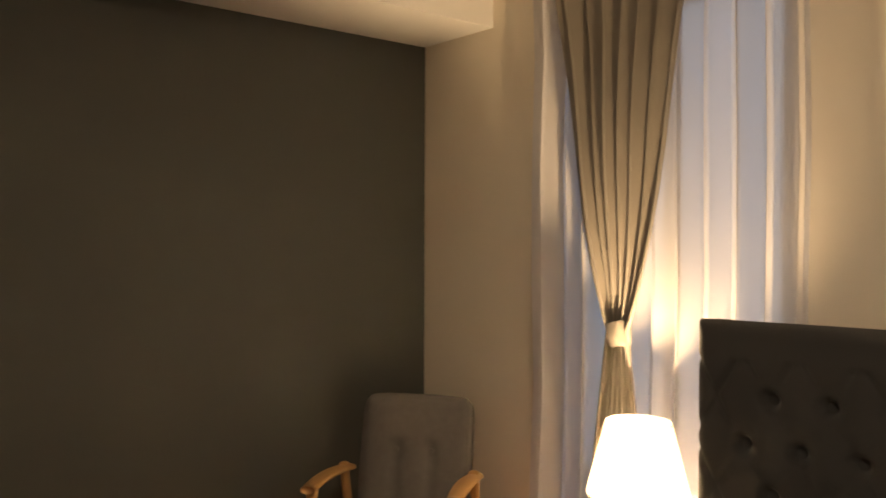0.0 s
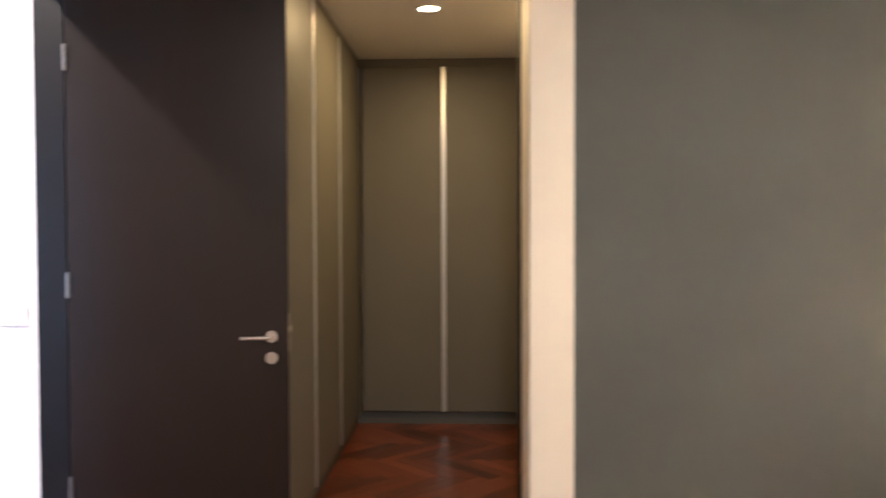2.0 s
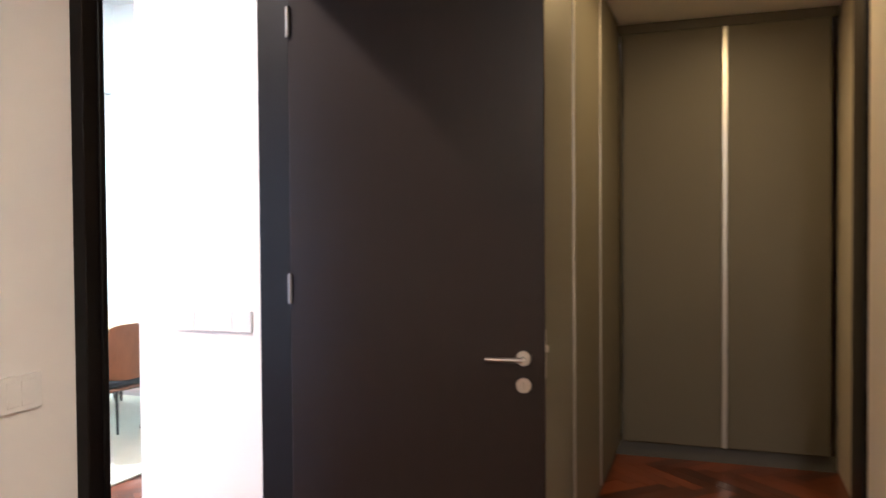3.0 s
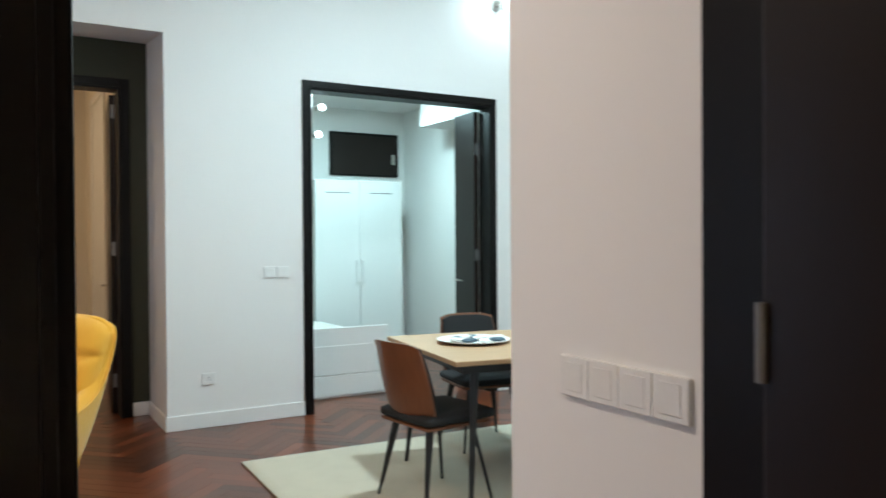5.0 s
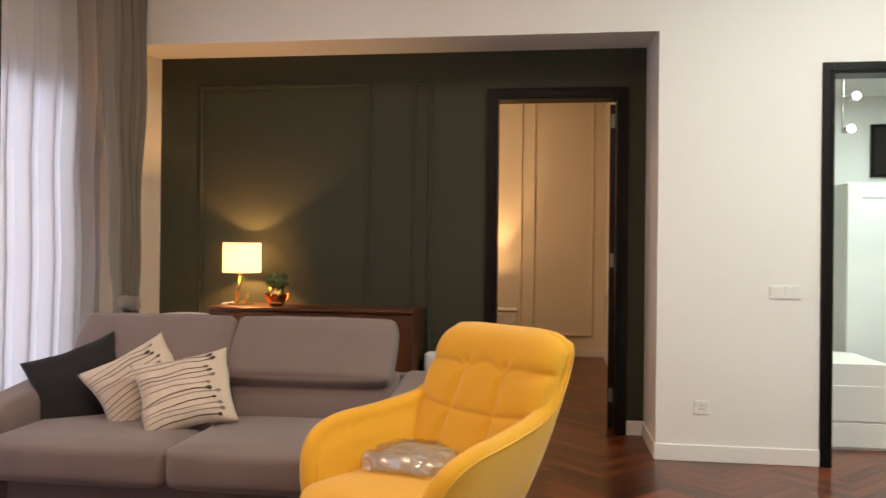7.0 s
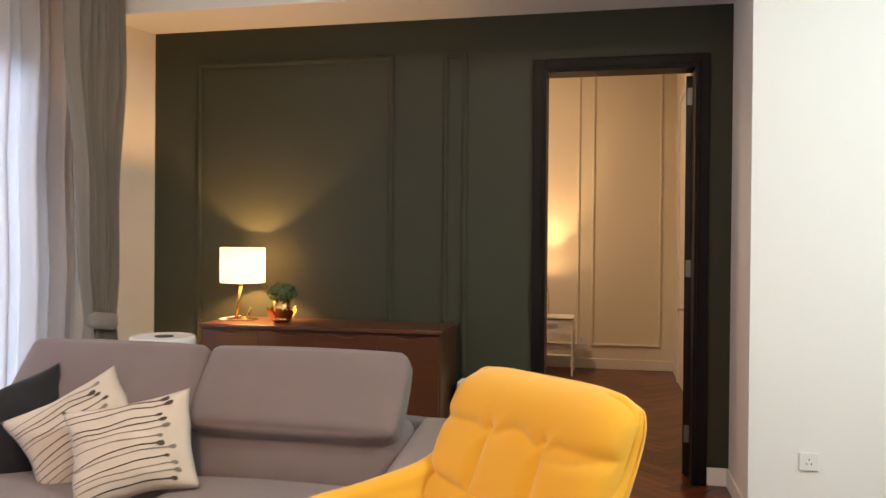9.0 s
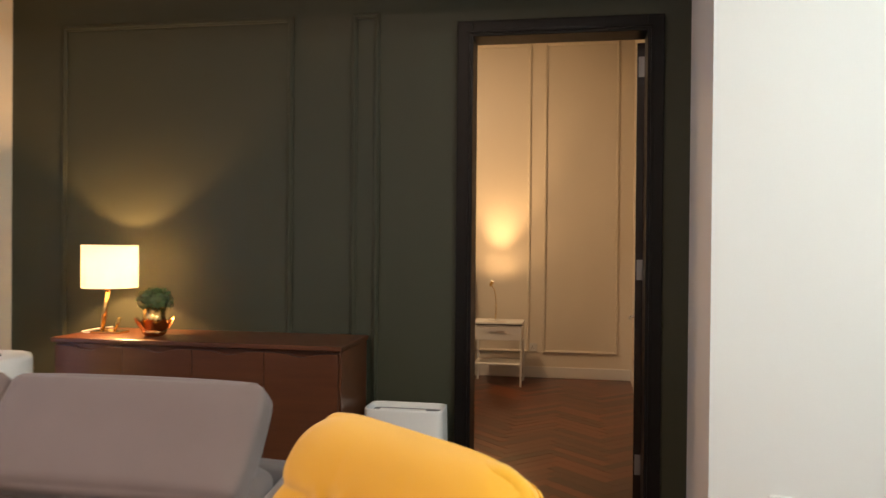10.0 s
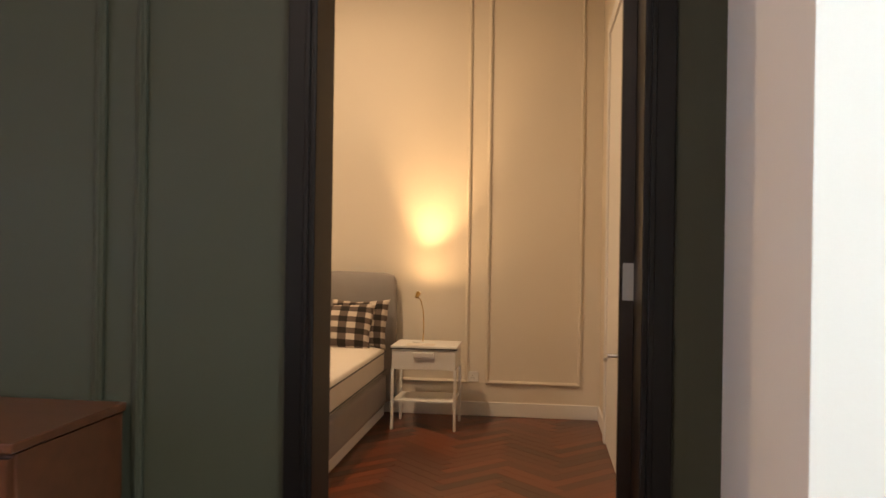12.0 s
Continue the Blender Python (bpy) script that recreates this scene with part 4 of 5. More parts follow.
window_unit("window_living", (-1.62, 4.55, 0), 90, 3.88, 0.02, 2.59, 4, "black framed sliding balcony window")
window_unit("window_bedroom", (0.815, -2.90, 0), 0, 1.02, 0.26, 2.59, 2, "black framed bedroom window")
back = glow("hazy_sky", (0.62, 0.75, 0.98), 0.5)
tagged(part("backdrop", box(-60.2, -60, -20, -60, 70, 40), back), "pale hazy evening sky", "sky", kind="structure")
tagged(part("backdrop_south", box(-60, -60.2, -20, 60, -60, 40), back), "pale hazy evening sky", "sky", kind="structure")

# ---- light fittings ----
LED_COOL = glow("led_cool", (0.85, 0.97, 1.0), 14)
LED_WARM = glow("led_warm", (1.0, 0.78, 0.45), 18)


def downlight(place, r, material, label):
    ob = thing("downlight", label, "ceiling light", place, 0, "recessed ceiling lights")
    part("trim", lathe([(r, -0.003), (r + 0.004, -0.007), (r + 0.022, -0.004), (r + 0.024, 0.001)], 32), PLASTIC, ob, smooth=True)
    part("lens", cone(r, r, 0.004, 32, Matrix.Translation((0, 0, -0.004))), material, ob)
    return ob


downlight((3.56, 0.1, 2.749), 0.055, LED_WARM, "lit round downlight in the corridor ceiling")
# unseen ceiling fittings, added to stand for the lights that brighten the rooms
downlight((4.2, 4.4, 3.899), 0.13, LED_COOL, "added round downlight over the dining table, out of view")
downlight((0.5, 3.0, 3.899), 0.13, LED_WARM, "added round downlight in the hall ceiling, out of view")
downlight((4.8, 7.9, 2.959), 0.16, LED_COOL, "added round light in the utility room, out of view")
downlight((-0.9, -0.4, 2.949), 0.16, LED_WARM, "added round light in the bedroom ceiling, out of view")
downlight((0.2, 9.9, 3.949), 0.16, LED_WARM, "added round light in the cream bedroom, out of view")
wl = thing("wall_light", "small bright spotlight on an arm above the doorway", "wall light", (5.45, YW, 3.50))
part("back_plate", cone(0.05, 0.05, 0.02, 24, Matrix.Rotation(radians(90), 4, "X")), STEEL, wl)
part("arm", rod((0, -0.015, 0), (0, -0.14, -0.02), 0.012), STEEL, wl)
part("head", rod((0, -0.14, -0.06), (0, -0.14, 0.03), 0.030, 0.026, 20), STEEL, wl)
part("lens", cone(0.028, 0.028, 0.006, 20, Matrix.Translation((0, -0.14, 0.031))), LED_COOL, wl)

sp = thing("spotlight", "pair of small lit spotlights on a steel stem", "ceiling light", (4.22, 8.19, 0))
part("stem", rod((0, 0, 2.40), (0, 0, 2.959), 0.008), STEEL, sp)
part("ceiling_plate", cone(0.05, 0.05, 0.014, 24, Matrix.Translation((0, 0, 2.945))), STEEL, sp)
for z, dx in ((2.43, 0.05), (2.70, 0.09)):
    part("arm", rod((0, 0, z), (dx, -0.02, z), 0.006), STEEL, sp)
    head = part("head", rod((dx - 0.02, 0.05, z), (dx, -0.045, z), 0.030, 0.036, 20), STEEL, sp)
    part("lens", rod((dx, -0.0455, z), (dx + 0.001, -0.051, z), 0.033, 0.033, 20), LED_COOL, head, "lit lens")

# ---- dining set ----
rug = thing("rug", "cream woven rug under the dining table", "rug", (4.05, 4.50, 0), -2)
bm = soft_box(2.62, 2.30, 0.016, 0.006, 24)
for v in bm.verts:
    v.co.z += 0.002 * noise.noise(v.co * 9) if v.co.z > 0.008 else 0
part("woven_field", bm, RUGM, rug, smooth=True)

table = thing("dining_table", "oak topped dining table on black tapered legs", "table", (4.33, 4.55, 0.016), -9)
part("tabletop", box(-0.86, -0.56, 0.745, 0.86, 0.56, 0.772, 0.006, 3), OAK, table)
part("apron", box(-0.80, -0.50, 0.70, 0.80, 0.50, 0.744, 0.003, 1), BLACKM, table)
for sx in (-1, 1):
    for sy in (-1, 1):
        part("leg", rod((sx * 0.70, sy * 0.42, 0.70), (sx * 0.76, sy * 0.50, 0.0), 0.024, 0.012, 16), BLACKM, table)


def dining_chair(label, place, turn):
    ob = thing("dining_chair", label, "chair", place, turn, "chairs round the dining table")

    def back_at(depth, grow):
        def at(u, v):
            s = 2 * u - 1
            hw = 0.196 + 0.020 * math.sin(math.pi * min(1, v * 1.1)) + grow
            z = 0.42 + 0.43 * v + grow * (2 * v - 1)
            y = 0.17 + 0.11 * v - 0.055 * s * s + depth
            if v > 0.85:
                z -= 0.022 * abs(s) ** 5 * (v - 0.85) / 0.15
            return Vector((hw * s, y, z))
        return at

    def slab(d0, d1, grow):
        bm = bmesh.new()
        f0, f1 = back_at(d0, grow), back_at(d1, grow)

        def loop(u, v):
            return (f0 if u < 0.5 else f1)((2 * u) if u < 0.5 else (2 - 2 * u), v)
        n, m_ = 16, 14
        grid_mesh(f0, n, m_, bm=bm)
        grid_mesh(f1, n, m_, bm=bm)
        bm.verts.ensure_lookup_table()
        k = (n + 1) * (m_ + 1)
        ring = [j for j in range(n + 1)] + [(i + 1) * (n + 1) - 1 for i in range(1, m_ + 1)] + [m_ * (n + 1) + j for j in range(n - 1, -1, -1)] + [i * (n + 1) for i in range(m_ - 1, 0, -1)]
        for a, b in zip(ring, ring[1:] + ring[:1]):
            bm.faces.new((bm.verts[a], bm.verts[b], bm.verts[k + b], bm.verts[k + a]))
        bmesh.ops.recalc_face_normals(bm, faces=bm.faces)
        return bm
    part("backrest", slab(0.0, 0.012, 0.0), WALNUT, ob, "bent walnut plywood shell")
    part("back_pad", slab(-0.022, -0.001, -0.012), BLACKF, ob, "black padded fabric")
    part("seat_shell", soft_box(0.43, 0.42, 0.022, 0.010, 8, 0, Matrix.Translation((0, -0.02, 0.405))), WALNUT, ob, smooth=True)
    part("seat", soft_box(0.45, 0.45, 0.055, 0.025, 10, 0.012, Matrix.Translation((0, -0.03, 0.425))), BLACKF, ob, "black fabric seat pad", smooth=True)
    part("under_frame", box(-0.15, -0.15, 0.388, 0.15, 0.13, 0.404, 0.003, 1), BLACKM, ob)
    for sx in (-1, 1):
        for sy in (-1, 1):
            part("leg", rod((sx * 0.15, sy * 0.14 - 0.01, 0.395), (sx * 0.215, sy * 0.215 - 0.01, 0.0), 0.021 if sy > 0 else 0.012, 0.008, 14), BLACKM, ob)
    return ob


c1 = dining_chair("walnut shell dining chair with a black seat", (3.47, 4.50, 0.016), 97)
copy_thing(c1, pose(4.29, 5.29, 0.016, 0, 0, -9))
copy_thing(c1, pose(4.00, 3.95, 0.016, 0, 0, 171))
copy_thing(c1, pose(4.93, 5.19, 0.016, 0, 0, -9))
copy_thing(c1, pose(4.62, 3.85, 0.016, 0, 0, 171))
plate_ = thing("serving_platter", "round white platter with blue grey patterned cloth", "platter", (3.86, 4.70, 0.788), 20)
part("dish", lathe([(0.001, 0.0), (0.13, 0.0), (0.21, 0.018), (0.215, 0.022), (0.205, 0.022), (0.13, 0.008), (0.001, 0.007)], 44), LACQUER, plate_, smooth=True)
BLUEGREY = shader("blue_grey_print", (0.10, 0.16, 0.20), 0.8, (0.04, 0.07, 0.10), 12, 90, 0.1)
for i in range(9):
    a = i * 0.72
    r = 0.06 + 0.012 * i
    part("napkin", soft_box(0.085, 0.05, 0.016, 0.007, 4, 0.003, Matrix.Translation((r * math.cos(a), r * math.sin(a), 0.014 + 0.002 * (i % 3))) @ Matrix.Rotation(a * 1.7, 4, "Z")), BLUEGREY if i % 2 else LACQUER, plate_, smooth=True)

# ---- utility room ----
wd = thing("white_wardrobe", "tall white two-door wardrobe with white bar handles", "wardrobe", (4.55, 8.99, 0))
part("body", box(0, 0.022, 0, 1.08, 0.55, 2.06, 0.003, 1), LACQUER, wd)
for x0 in (0.003, 0.542):
    d = part("door", box(x0, 0, 0.06, x0 + 0.535, 0.020, 2.055, 0.003, 1), LACQUER, wd)
    part("rail_groove", box(x0 + 0.13, -0.0015, 1.915, x0 + 0.42, 0.004, 1.923), PLINTH, d)
for x in (0.485, 0.560):
    part("handle", box(x, -0.028, 0.90, x + 0.035, -0.002, 1.16, 0.004, 2), PLASTIC, wd, "white bar handle")
# framed head of the dark door that stands behind the white wardrobe
hc = thing("high_cupboard", "dark brown door head with a latch above the wardrobe", "cupboard", (4.95, 9.53, 2.16))
part("frame", box(0, -0.02, 0, 0.90, 0.014, 0.52, 0.003, 1), ESPRESSO_FRAME, hc)
part("door", box(0.03, -0.034, 0.02, 0.87, -0.019, 0.485, 0.003, 1), ESPRESSO, hc)
part("latch", box(0.80, -0.046, 0.15, 0.845, -0.032, 0.27, 0.003, 1), STEEL, hc, "small steel latch")
db = thing("daybed", "white daybed with panelled end and drawers", "bed", (3.25, 7.27, 0))
part("end_panel", box(0, 0, 0.0, 1.33, 0.035, 0.615, 0.004, 2), LACQUER, db)
for z0, z1 in ((0.02, 0.195), (0.205, 0.46)):
    part("drawer_front", box(0.02, -0.014, z0, 1.31, 0.001, z1, 0.003, 1), LACQUER, db)
part("side_panel", box(1.295, 0.035, 0.0, 1.33, 1.66, 0.50, 0.004, 2), LACQUER, db)
part("frame", box(0.0, 0.035, 0.05, 1.295, 1.66, 0.30), LACQUER, db)
part("mattress", soft_box(1.26, 1.60, 0.22, 0.05, 8, 0.01, Matrix.Translation((0.66, 0.85, 0.30))), SHEET, db, smooth=True)
rk = thing("wall_rack", "white wall rack beside the daybed", "rack", (3.70, 9.50, 1.08))
part("bar", rod((0, 0, 0), (0.55, 0, 0), 0.012), PLASTIC, rk)
for x in (0.05, 0.5):
    part("bracket", rod((x, 0.045, 0), (x, 0, 0), 0.010), PLASTIC, rk)

# ---- cream bedroom ----
bed = thing("bed", "grey upholstered bed with a white mattress", "bed", (-0.03, 10.9, 0))
part("headboard", soft_box(1.76, 0.12, 1.10, 0.07, 12, 0.008, Matrix.Translation((0, 0.86, 0.10))), PALEGREY, bed, smooth=True)
part("side_rail", soft_box(1.66, 1.98, 0.26, 0.03, 8, 0, Matrix.Translation((0, -0.2, 0.10))), PALEGREY, bed, smooth=True)
part("valance", box(-0.81, -1.17, 0.02, 0.81, 0.76, 0.10), LACQUER, bed)
mt = part("mattress", soft_box(1.64, 1.96, 0.25, 0.055, 10, 0.008, Matrix.Translation((0, -0.2, 0.355))), SHEET, bed, smooth=True)
for z in (0.40, 0.55):
    bm = bmesh.new()
    for a, b in (((-0.825, -1.14, z), (-0.825, 0.74, z)), ((0.825, -1.14, z), (0.825, 0.74, z)), ((-0.78, -1.185, z), (0.78, -1.185, z))):
        rod(a, b, 0.006, n=8, bm=bm)
    part("piping", bm, DARKGREY, mt, "grey mattress piping")

CHECK = bpy.data.materials.new("checked_cotton")
CHECK.use_nodes = True
nt = CHECK.node_tree
tc = nt.nodes.new("ShaderNodeTexCoord")
sep = nt.nodes.new("ShaderNodeSeparateXYZ")
nt.links.new(tc.outputs["Object"], sep.inputs[0])
bands = []
for ax in (0, 2):
    mm = nt.nodes.new("ShaderNodeMath")
    mm.operation = "PINGPONG"
    mm.inputs[1].default_value = 0.055
    nt.links.new(sep.outputs[ax], mm.inputs[0])
    st = nt.nodes.new("ShaderNodeMath")
    st.operation = "GREATER_THAN"
    st.inputs[1].default_value = 0.0275
    nt.links.new(mm.outputs[0], st.inputs[0])
    bands.append(st)
sm = nt.nodes.new("ShaderNodeMath")
sm.operation = "ADD"
nt.links.new(bands[0].outputs[0], sm.inputs[0])
nt.links.new(bands[1].outputs[0], sm.inputs[1])
hf = nt.nodes.new("ShaderNodeMath")
hf.operation = "MULTIPLY"
hf.inputs[1].default_value = 0.5
nt.links.new(sm.outputs[0], hf.inputs[0])
rp = nt.nodes.new("ShaderNodeValToRGB")
rp.color_ramp.interpolation = "CONSTANT"
rp.color_ramp.elements[0].color = (0.62, 0.55, 0.48, 1)
rp.color_ramp.elements[1].position, rp.color_ramp.elements[1].color = 0.4, (0.13, 0.10, 0.085, 1)
el = rp.color_ramp.elements.new(0.8)
el.color = (0.022, 0.018, 0.016, 1)
nt.links.new(hf.outputs[0], rp.inputs[0])
nt.links.new(rp.outputs[0], nt.nodes["Principled BSDF"].inputs["Base Color"])
nt.nodes["Principled BSDF"].inputs["Roughness"].default_value = 0.9
throw_pillow("dark and white checked pillow leaning on the headboard", Matrix.Translation((0.42, 11.46, 0.76)) @ Matrix.Rotation(radians(-22), 4, "X") @ Matrix.Diagonal((1.25, 1.2, 0.86, 1)), 0.48, CHECK, 0, "checked pillows")
throw_pillow("checked pillow tucked behind the other pillow", Matrix.Translation((0.58, 11.58, 0.78)) @ Matrix.Rotation(radians(-14), 4, "X") @ Matrix.Diagonal((1.0, 1.2, 0.86, 1)), 0.48, CHECK, 0, "checked pillows")

ns = thing("nightstand", "white metal nightstand with a drawer and shelf", "nightstand", (1.17, 11.44, 0))
part("top", box(-0.26, -0.20, 0.635, 0.26, 0.20, 0.655, 0.003, 1), LACQUER, ns)
part("top_edge", box(-0.262, -0.203, 0.628, 0.262, -0.197, 0.637), DARKGREY, ns)
dr = part("drawer", box(-0.25, -0.195, 0.47, 0.25, 0.19, 0.627, 0.003, 1), LACQUER, ns)
part("handle", box(-0.08, -0.212, 0.565, 0.08, -0.196, 0.605, 0.003, 1), PLASTIC, dr)
part("shelf", box(-0.24, -0.19, 0.215, 0.24, 0.19, 0.230, 0.002, 1), LACQUER, ns)
for sx in (-1, 1):
    for sy in (-1, 1):
        part("leg", box(sx * 0.245 - 0.011, sy * 0.188 - 0.011, 0, sx * 0.245 + 0.011, sy * 0.188 + 0.011, 0.47, 0.003, 1), LACQUER, ns)
tagged(part("paper_card", box(1.03, 11.25, 0.656, 1.25, 11.38, 0.659), SHEET), "cream paper card on the nightstand", "paper")
sl = thing("stem_lamp", "slim reading lamp on a bent stem turned to the wall", "lamp", (1.10, 11.46, 0.655))
part("base", cone(0.055, 0.05, 0.012, 28), LACQUER, sl)
bm = bmesh.new()
pts = [(0.03, 0, 0.01), (0.036, 0, 0.14), (0.030, 0, 0.26), (0.012, 0, 0.335), (-0.012, 0.004, 0.362), (-0.034, 0.01, 0.366)]
for a, b in zip(pts, pts[1:]):
    rod(a, b, 0.0045, n=8, bm=bm)
part("stem", bm, BRASS, sl, smooth=True)
part("head", rod((-0.030, 0.008, 0.360), (-0.012, 0.035, 0.402), 0.012, 0.020, 18), BRASS, sl, "small flared lamp head")
part("lens", rod((-0.0118, 0.0353, 0.4024), (-0.0113, 0.036, 0.4034), 0.017, 0.017, 18), glow("reading_led", (1.0, 0.66, 0.32), 20), sl)

# ---- first bedroom ----
hb = thing("upholstered_bed", "bed with a tall charcoal tufted headboard", "bed", (-0.484, -2.45, 0))
BW = 1.77


def tufted(u, v):
    x, z = (u - 0.5) * BW, 0.30 + 1.065 * v
    d = 0.0
    rows_, cols = 0.140, 0.165
    jz = (z - 0.16) / rows_
    for j in range(9):
        zz = 0.16 + j * rows_
        if zz > 1.26:
            continue
        for i in range(-6, 7):
            xx = (i + 0.5 * (j % 2)) * cols + 0.07
            if abs(xx) > BW / 2 - 0.14:
                continue
            q = math.hypot(x - xx, z - zz)
            d = max(d, math.exp(-(q / 0.030) ** 2))
            d = max(d, 0.28 * math.exp(-(q / 0.07) ** 2))
    if z < 1.25:                                    # pleats from button to button
        for sg in (-1, 1):
            q = ((x - 0.07) / cols + sg * jz / 2 + 0.5) % 1 - 0.5
            d = max(d, 0.20 * math.exp(-(q / 0.06) ** 2))
    border = min(x + BW / 2, BW / 2 - x, 1.365 - z)
    e = min(1.0, max(0.0, border / 0.045))
    return Vector((x, 0.03 + 0.045 * math.sqrt(1 - (1 - e) ** 2) - 0.060 * d, z + 0.012 * math.sin(math.pi * u)))


bm = grid_mesh(tufted, 200, 110)
part("headboard_front", bm, HEADCLOTH, hb, smooth=True)
part("headboard_frame", box(-BW / 2, -0.06, 0.0, BW / 2, 0.031, 1.36, 0.012, 2), HEADCLOTH, hb)
part("base", soft_box(1.66, 2.0, 0.34, 0.03, 6, 0, Matrix.Translation((0, 1.05, 0.02))), CHARCOAL, hb, smooth=True)
part("mattress", soft_box(1.62, 1.96, 0.22, 0.06, 8, 0.01, Matrix.Translation((0, 1.06, 0.34))), SHEET, hb, smooth=True)
throw_pillow("white pillow against the tufted headboard", Matrix.Translation((-0.12, -2.16, 0.72)) @ Matrix.Rotation(radians(-35), 4, "X") @ Matrix.Diagonal((1.3, 1.2, 0.8, 1)), 0.48, SHEET, 0)
n2 = thing("bedside_table", "white bedside table under the lamp", "nightstand", (0.70, -2.52, 0))
part("body", box(-0.20, -0.20, 0.12, 0.20, 0.20, 0.525, 0.004, 2), LACQUER, n2)
dr = part("drawer", box(-0.19, 0.20, 0.32, 0.19, 0.215, 0.515, 0.003, 1), LACQUER, n2)
part("handle", rod((-0.05, 0.222, 0.42), (0.05, 0.222, 0.42), 0.006), STEEL, dr)
for sx in (-1, 1):
    for sy in (-1, 1):
        part("leg", cone(0.012, 0.016, 0.12, 12, Matrix.Translation((sx * 0.17, sy * 0.17, 0))), ASH, n2)
l2 = thing("bedside_lamp", "bedside lamp with a lit white conical shade", "lamp", (0.678, -2.483, 0.525))
part("shade", lathe([(0.176, 0.205), (0.178, 0.207), (0.113, 0.458), (0.111, 0.456), (0.110, 0.454), (0.174, 0.208), (0.176, 0.205)], 44), SHADE, l2, smooth=True)
part("base", lathe([(0.001, 0), (0.07, 0), (0.072, 0.01), (0.03, 0.03), (0.045, 0.09), (0.03, 0.15), (0.012, 0.17), (0.012, 0.27), (0.001, 0.27)], 32), LACQUER, l2, smooth=True)

ac = thing("wooden_armchair", "grey tweed armchair with pale wooden arms", "armchair", (1.70, -2.235, 0), 36)
rec = Matrix.Translation((0, -0.18, 0.36)) @ Matrix.Rotation(radians(14), 4, "X")


def buttoned(bm, cx):
    for v in bm.verts:
        if v.co.y > 0:
            for bx in cx:
                q = math.hypot(v.co.x - bx, v.co.z - 0.30)
                v.co.y -= 0.035 * math.exp(-(q / 0.030) ** 2) + 0.012 * math.exp(-((v.co.x - bx) / 0.018) ** 2) * (1 if v.co.z < 0.30 else 0)
    return bm


bk = buttoned(soft_box(0.50, 0.12, 0.54, 0.045, 22, 0.012), (-0.08, 0.08))
bk.transform(rec @ Matrix.Rotation(0, 4, "Z"))
part("backrest", bk, GREYFAB, ac, smooth=True)
part("seat", soft_box(0.52, 0.52, 0.14, 0.045, 12, 0.015, Matrix.Translation((0, 0.08, 0.29)) @ Matrix.Rotation(radians(4), 4, "X")), GREYFAB, ac, smooth=True)
for b_ in (-0.08, 0.08):
    part("button", cone(0.012, 0.010, 0.008, 14, rec @ Matrix.Translation((b_, 0.045, 0.30)) @ Matrix.Rotation(radians(-90), 4, "X")), GREYFAB, ac)
part("seat_frame", box(-0.26, -0.20, 0.24, 0.26, 0.32, 0.285, 0.004, 2), ASH, ac)
for sx in (-1, 1):
    def arm(u, v, sx=sx):
        y = 0.31 - 0.49 * u
        z = 0.575 + 0.025 * math.sin(math.pi * (0.15 + 0.85 * u)) - 0.03 * u
        a = 2 * math.pi * v
        wd_ = 0.030 + 0.010 * math.sin(math.pi * u)
        return Vector((sx * 0.295 + wd_ * math.cos(a), y, z + 0.016 * math.sin(a)))
    bm = grid_mesh(lambda u, v: arm(v, u), 16, 16, True)
    for end in (0, 16):
        bm.verts.ensure_lookup_table()
        bm.faces.new([bm.verts[end * 16 + i] for i in range(16)])
    bm.transform(Matrix.Translation((0, 0, 0.03)))
    part("armrest", bm, ASH, ac, smooth=True)
    part("leg", rod((sx * 0.295, 0.26, 0.61), (sx * 0.295, 0.32, 0.0), 0.024, 0.015, 14), ASH, ac)
    part("leg", rod((sx * 0.295, -0.10, 0.61), (sx * 0.295, -0.28, 0.0), 0.022, 0.014, 14), ASH, ac)
    part("side_rail", rod((sx * 0.285, 0.36, 0.27), (sx * 0.285, -0.20, 0.25), 0.015, 0.015, 12), ASH, ac)

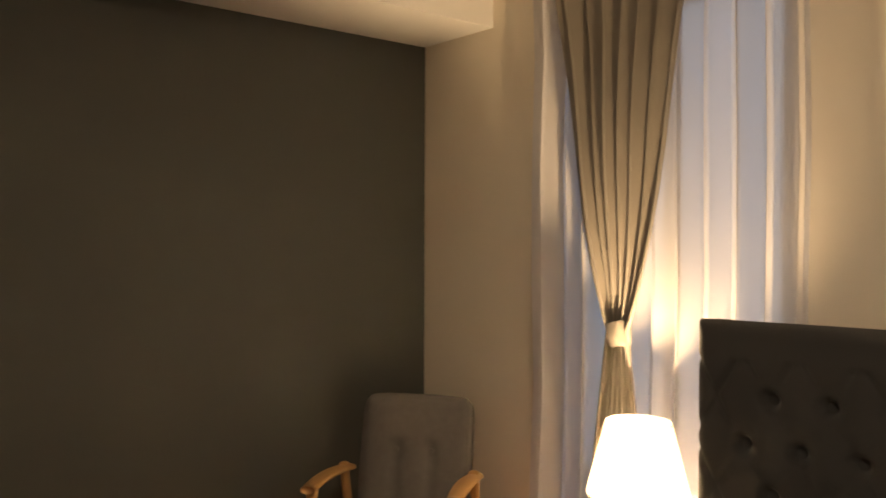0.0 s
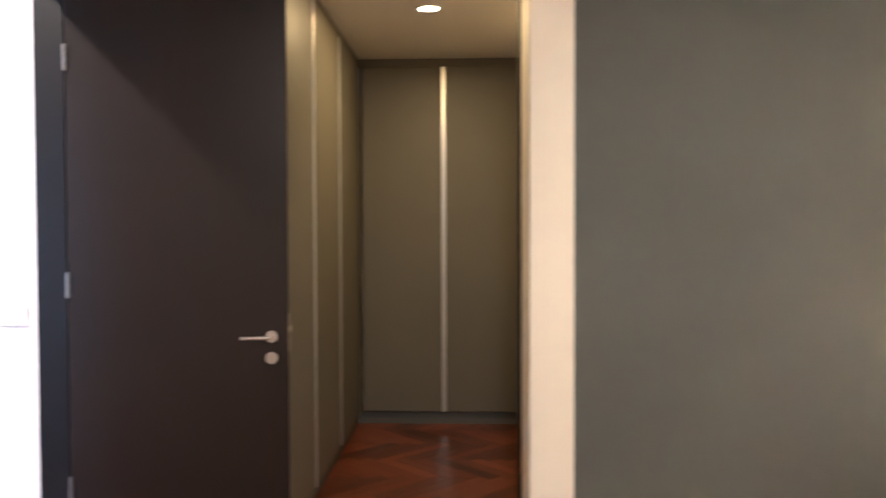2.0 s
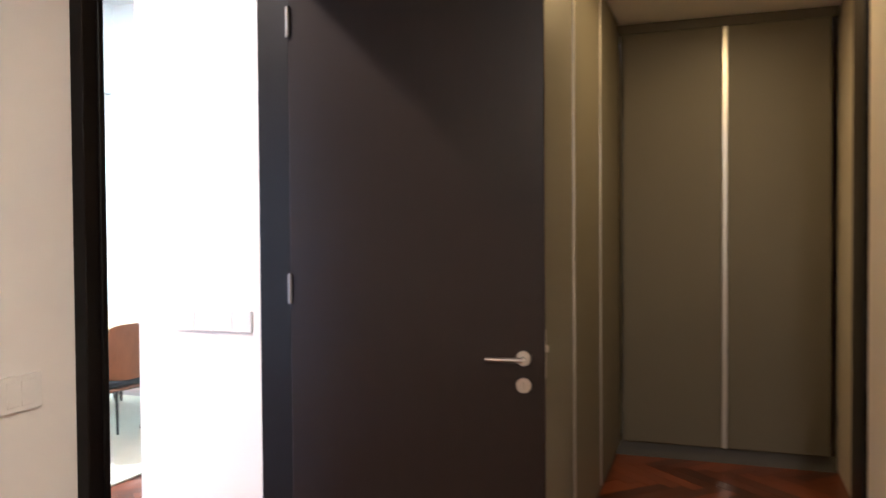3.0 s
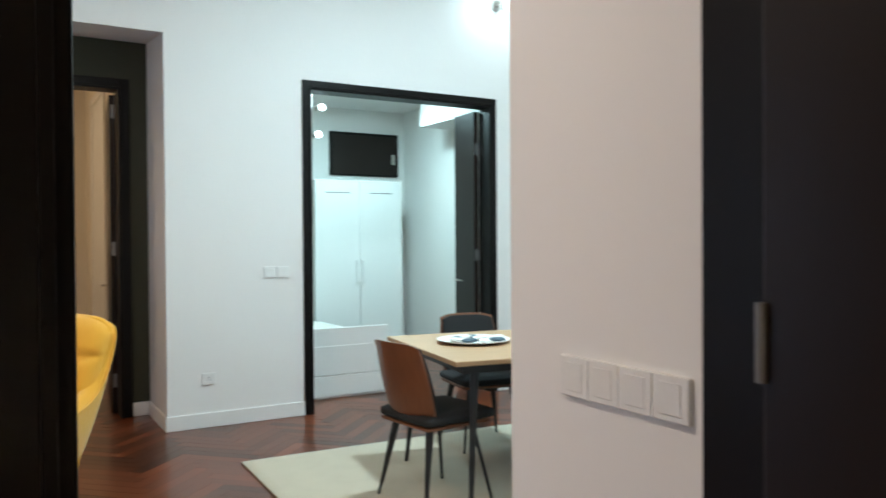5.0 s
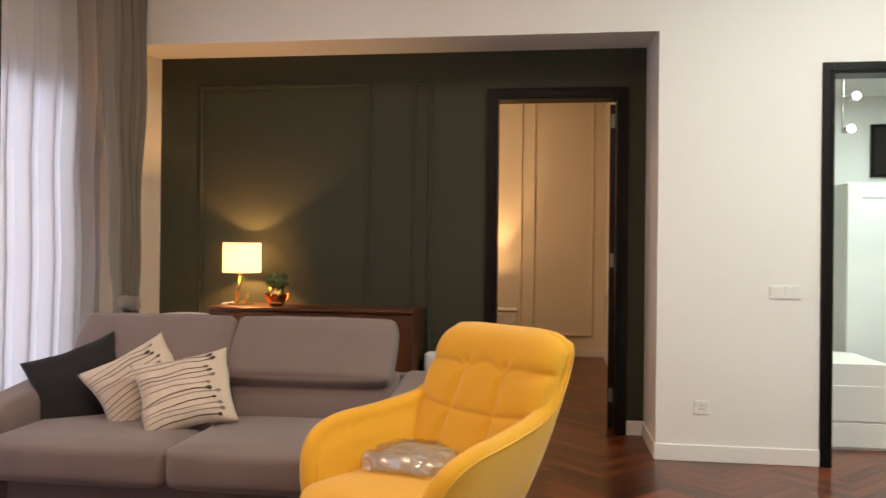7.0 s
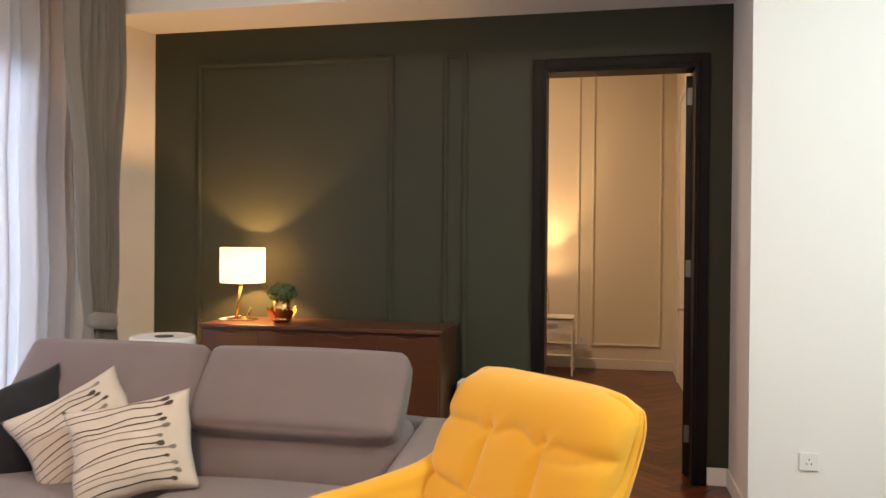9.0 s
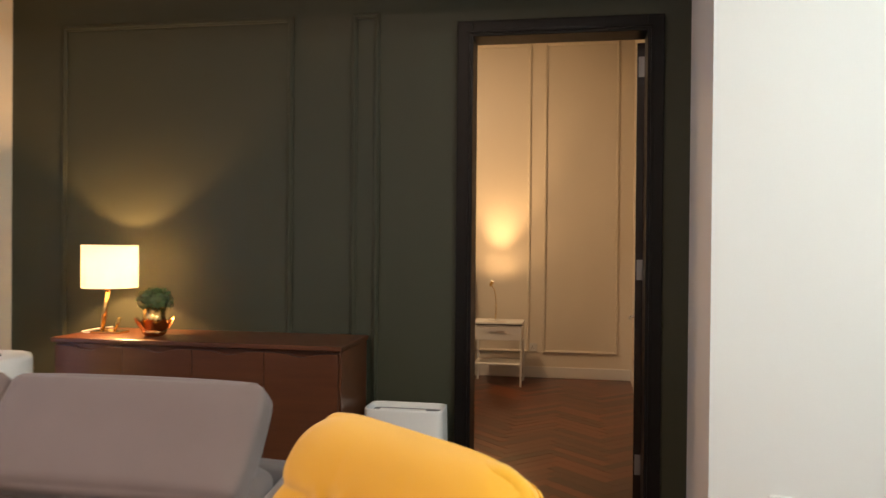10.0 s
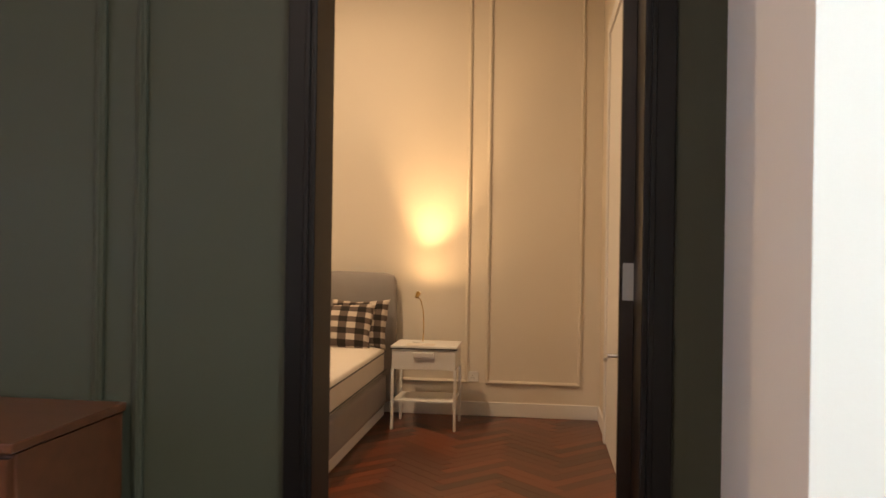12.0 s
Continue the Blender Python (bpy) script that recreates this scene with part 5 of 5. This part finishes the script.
# ---- parquet: herringbone blocks, set at 45 degrees to the walls ----
PW, PN = 0.085, 6
PL = PW * PN
plank = bmesh.new()
add_box(plank, 0.0007, 0.0007, -0.006, PL - 0.0007, PW - 0.0007, 0.0)
bmesh.ops.delete(plank, geom=[f for f in plank.faces if f.normal.z < -0.5], context="FACES")
plank_mesh = bpy.data.meshes.new("parquet_block")
plank.to_mesh(plank_mesh)
plank.free()
plank_mesh.materials.append(PARQUET)
floor_ob = bpy.data.objects["floor"]
c45 = math.sqrt(0.5)


vs, fs = [], []
count = 0
span = 160
for iy in range(-span, span):
    for ix in range(-span, span):
        k = (ix - iy) % (2 * PN)
        if k not in (0, 2 * PN - 1):
            continue
        px, py = ix * PW, iy * PW
        flat = k == 0
        cx, cy = (px + PL / 2, py + PW / 2) if flat else (px + PW / 2, py + PL / 2)
        wx, wy = c45 * (cx - cy) + 1.5, c45 * (cx + cy) + 4.5
        if not (-3.3 < wx < 6.8 and -2.95 < wy < 12.0):
            continue
        near = count < 300 and 1.9 < wx < 4.4 and 5.55 < wy < 7.0
        h = 0.0004 * math.sin(ix * 3.7 + iy * 1.9)
        if near:
            ob = new("parquet_block", plank_mesh)
            ob.parent = floor_ob
            rot = 45 if flat else 135
            corner = (px, py) if flat else (px + PW, py)
            ob.matrix_world = pose(c45 * (corner[0] - corner[1]) + 1.5, c45 * (corner[0] + corner[1]) + 4.5, h, 0, 0, rot)
            count += 1
        else:
            w_, l_ = (PL, PW) if flat else (PW, PL)
            g = 0.0007
            base = len(vs)
            for z in (-0.006, h):
                for dx, dy in ((g, g), (w_ - g, g), (w_ - g, l_ - g), (g, l_ - g)):
                    qx, qy = px + dx, py + dy
                    vs.append((c45 * (qx - qy) + 1.5, c45 * (qx + qy) + 4.5, z))
            fs += [(base + 4, base + 5, base + 6, base + 7)] + [(base + a, base + b, base + b + 4, base + a + 4) for a, b in ((0, 1), (1, 2), (2, 3), (3, 0))]
rest = bpy.data.meshes.new("parquet_blocks")
rest.from_pydata(vs, [], fs)
rest.materials.append(PARQUET)
ob = new("parquet_blocks", rest)
ob.parent = floor_ob
tagged(ob, "reddish brown herringbone parquet blocks", kind="stuff")
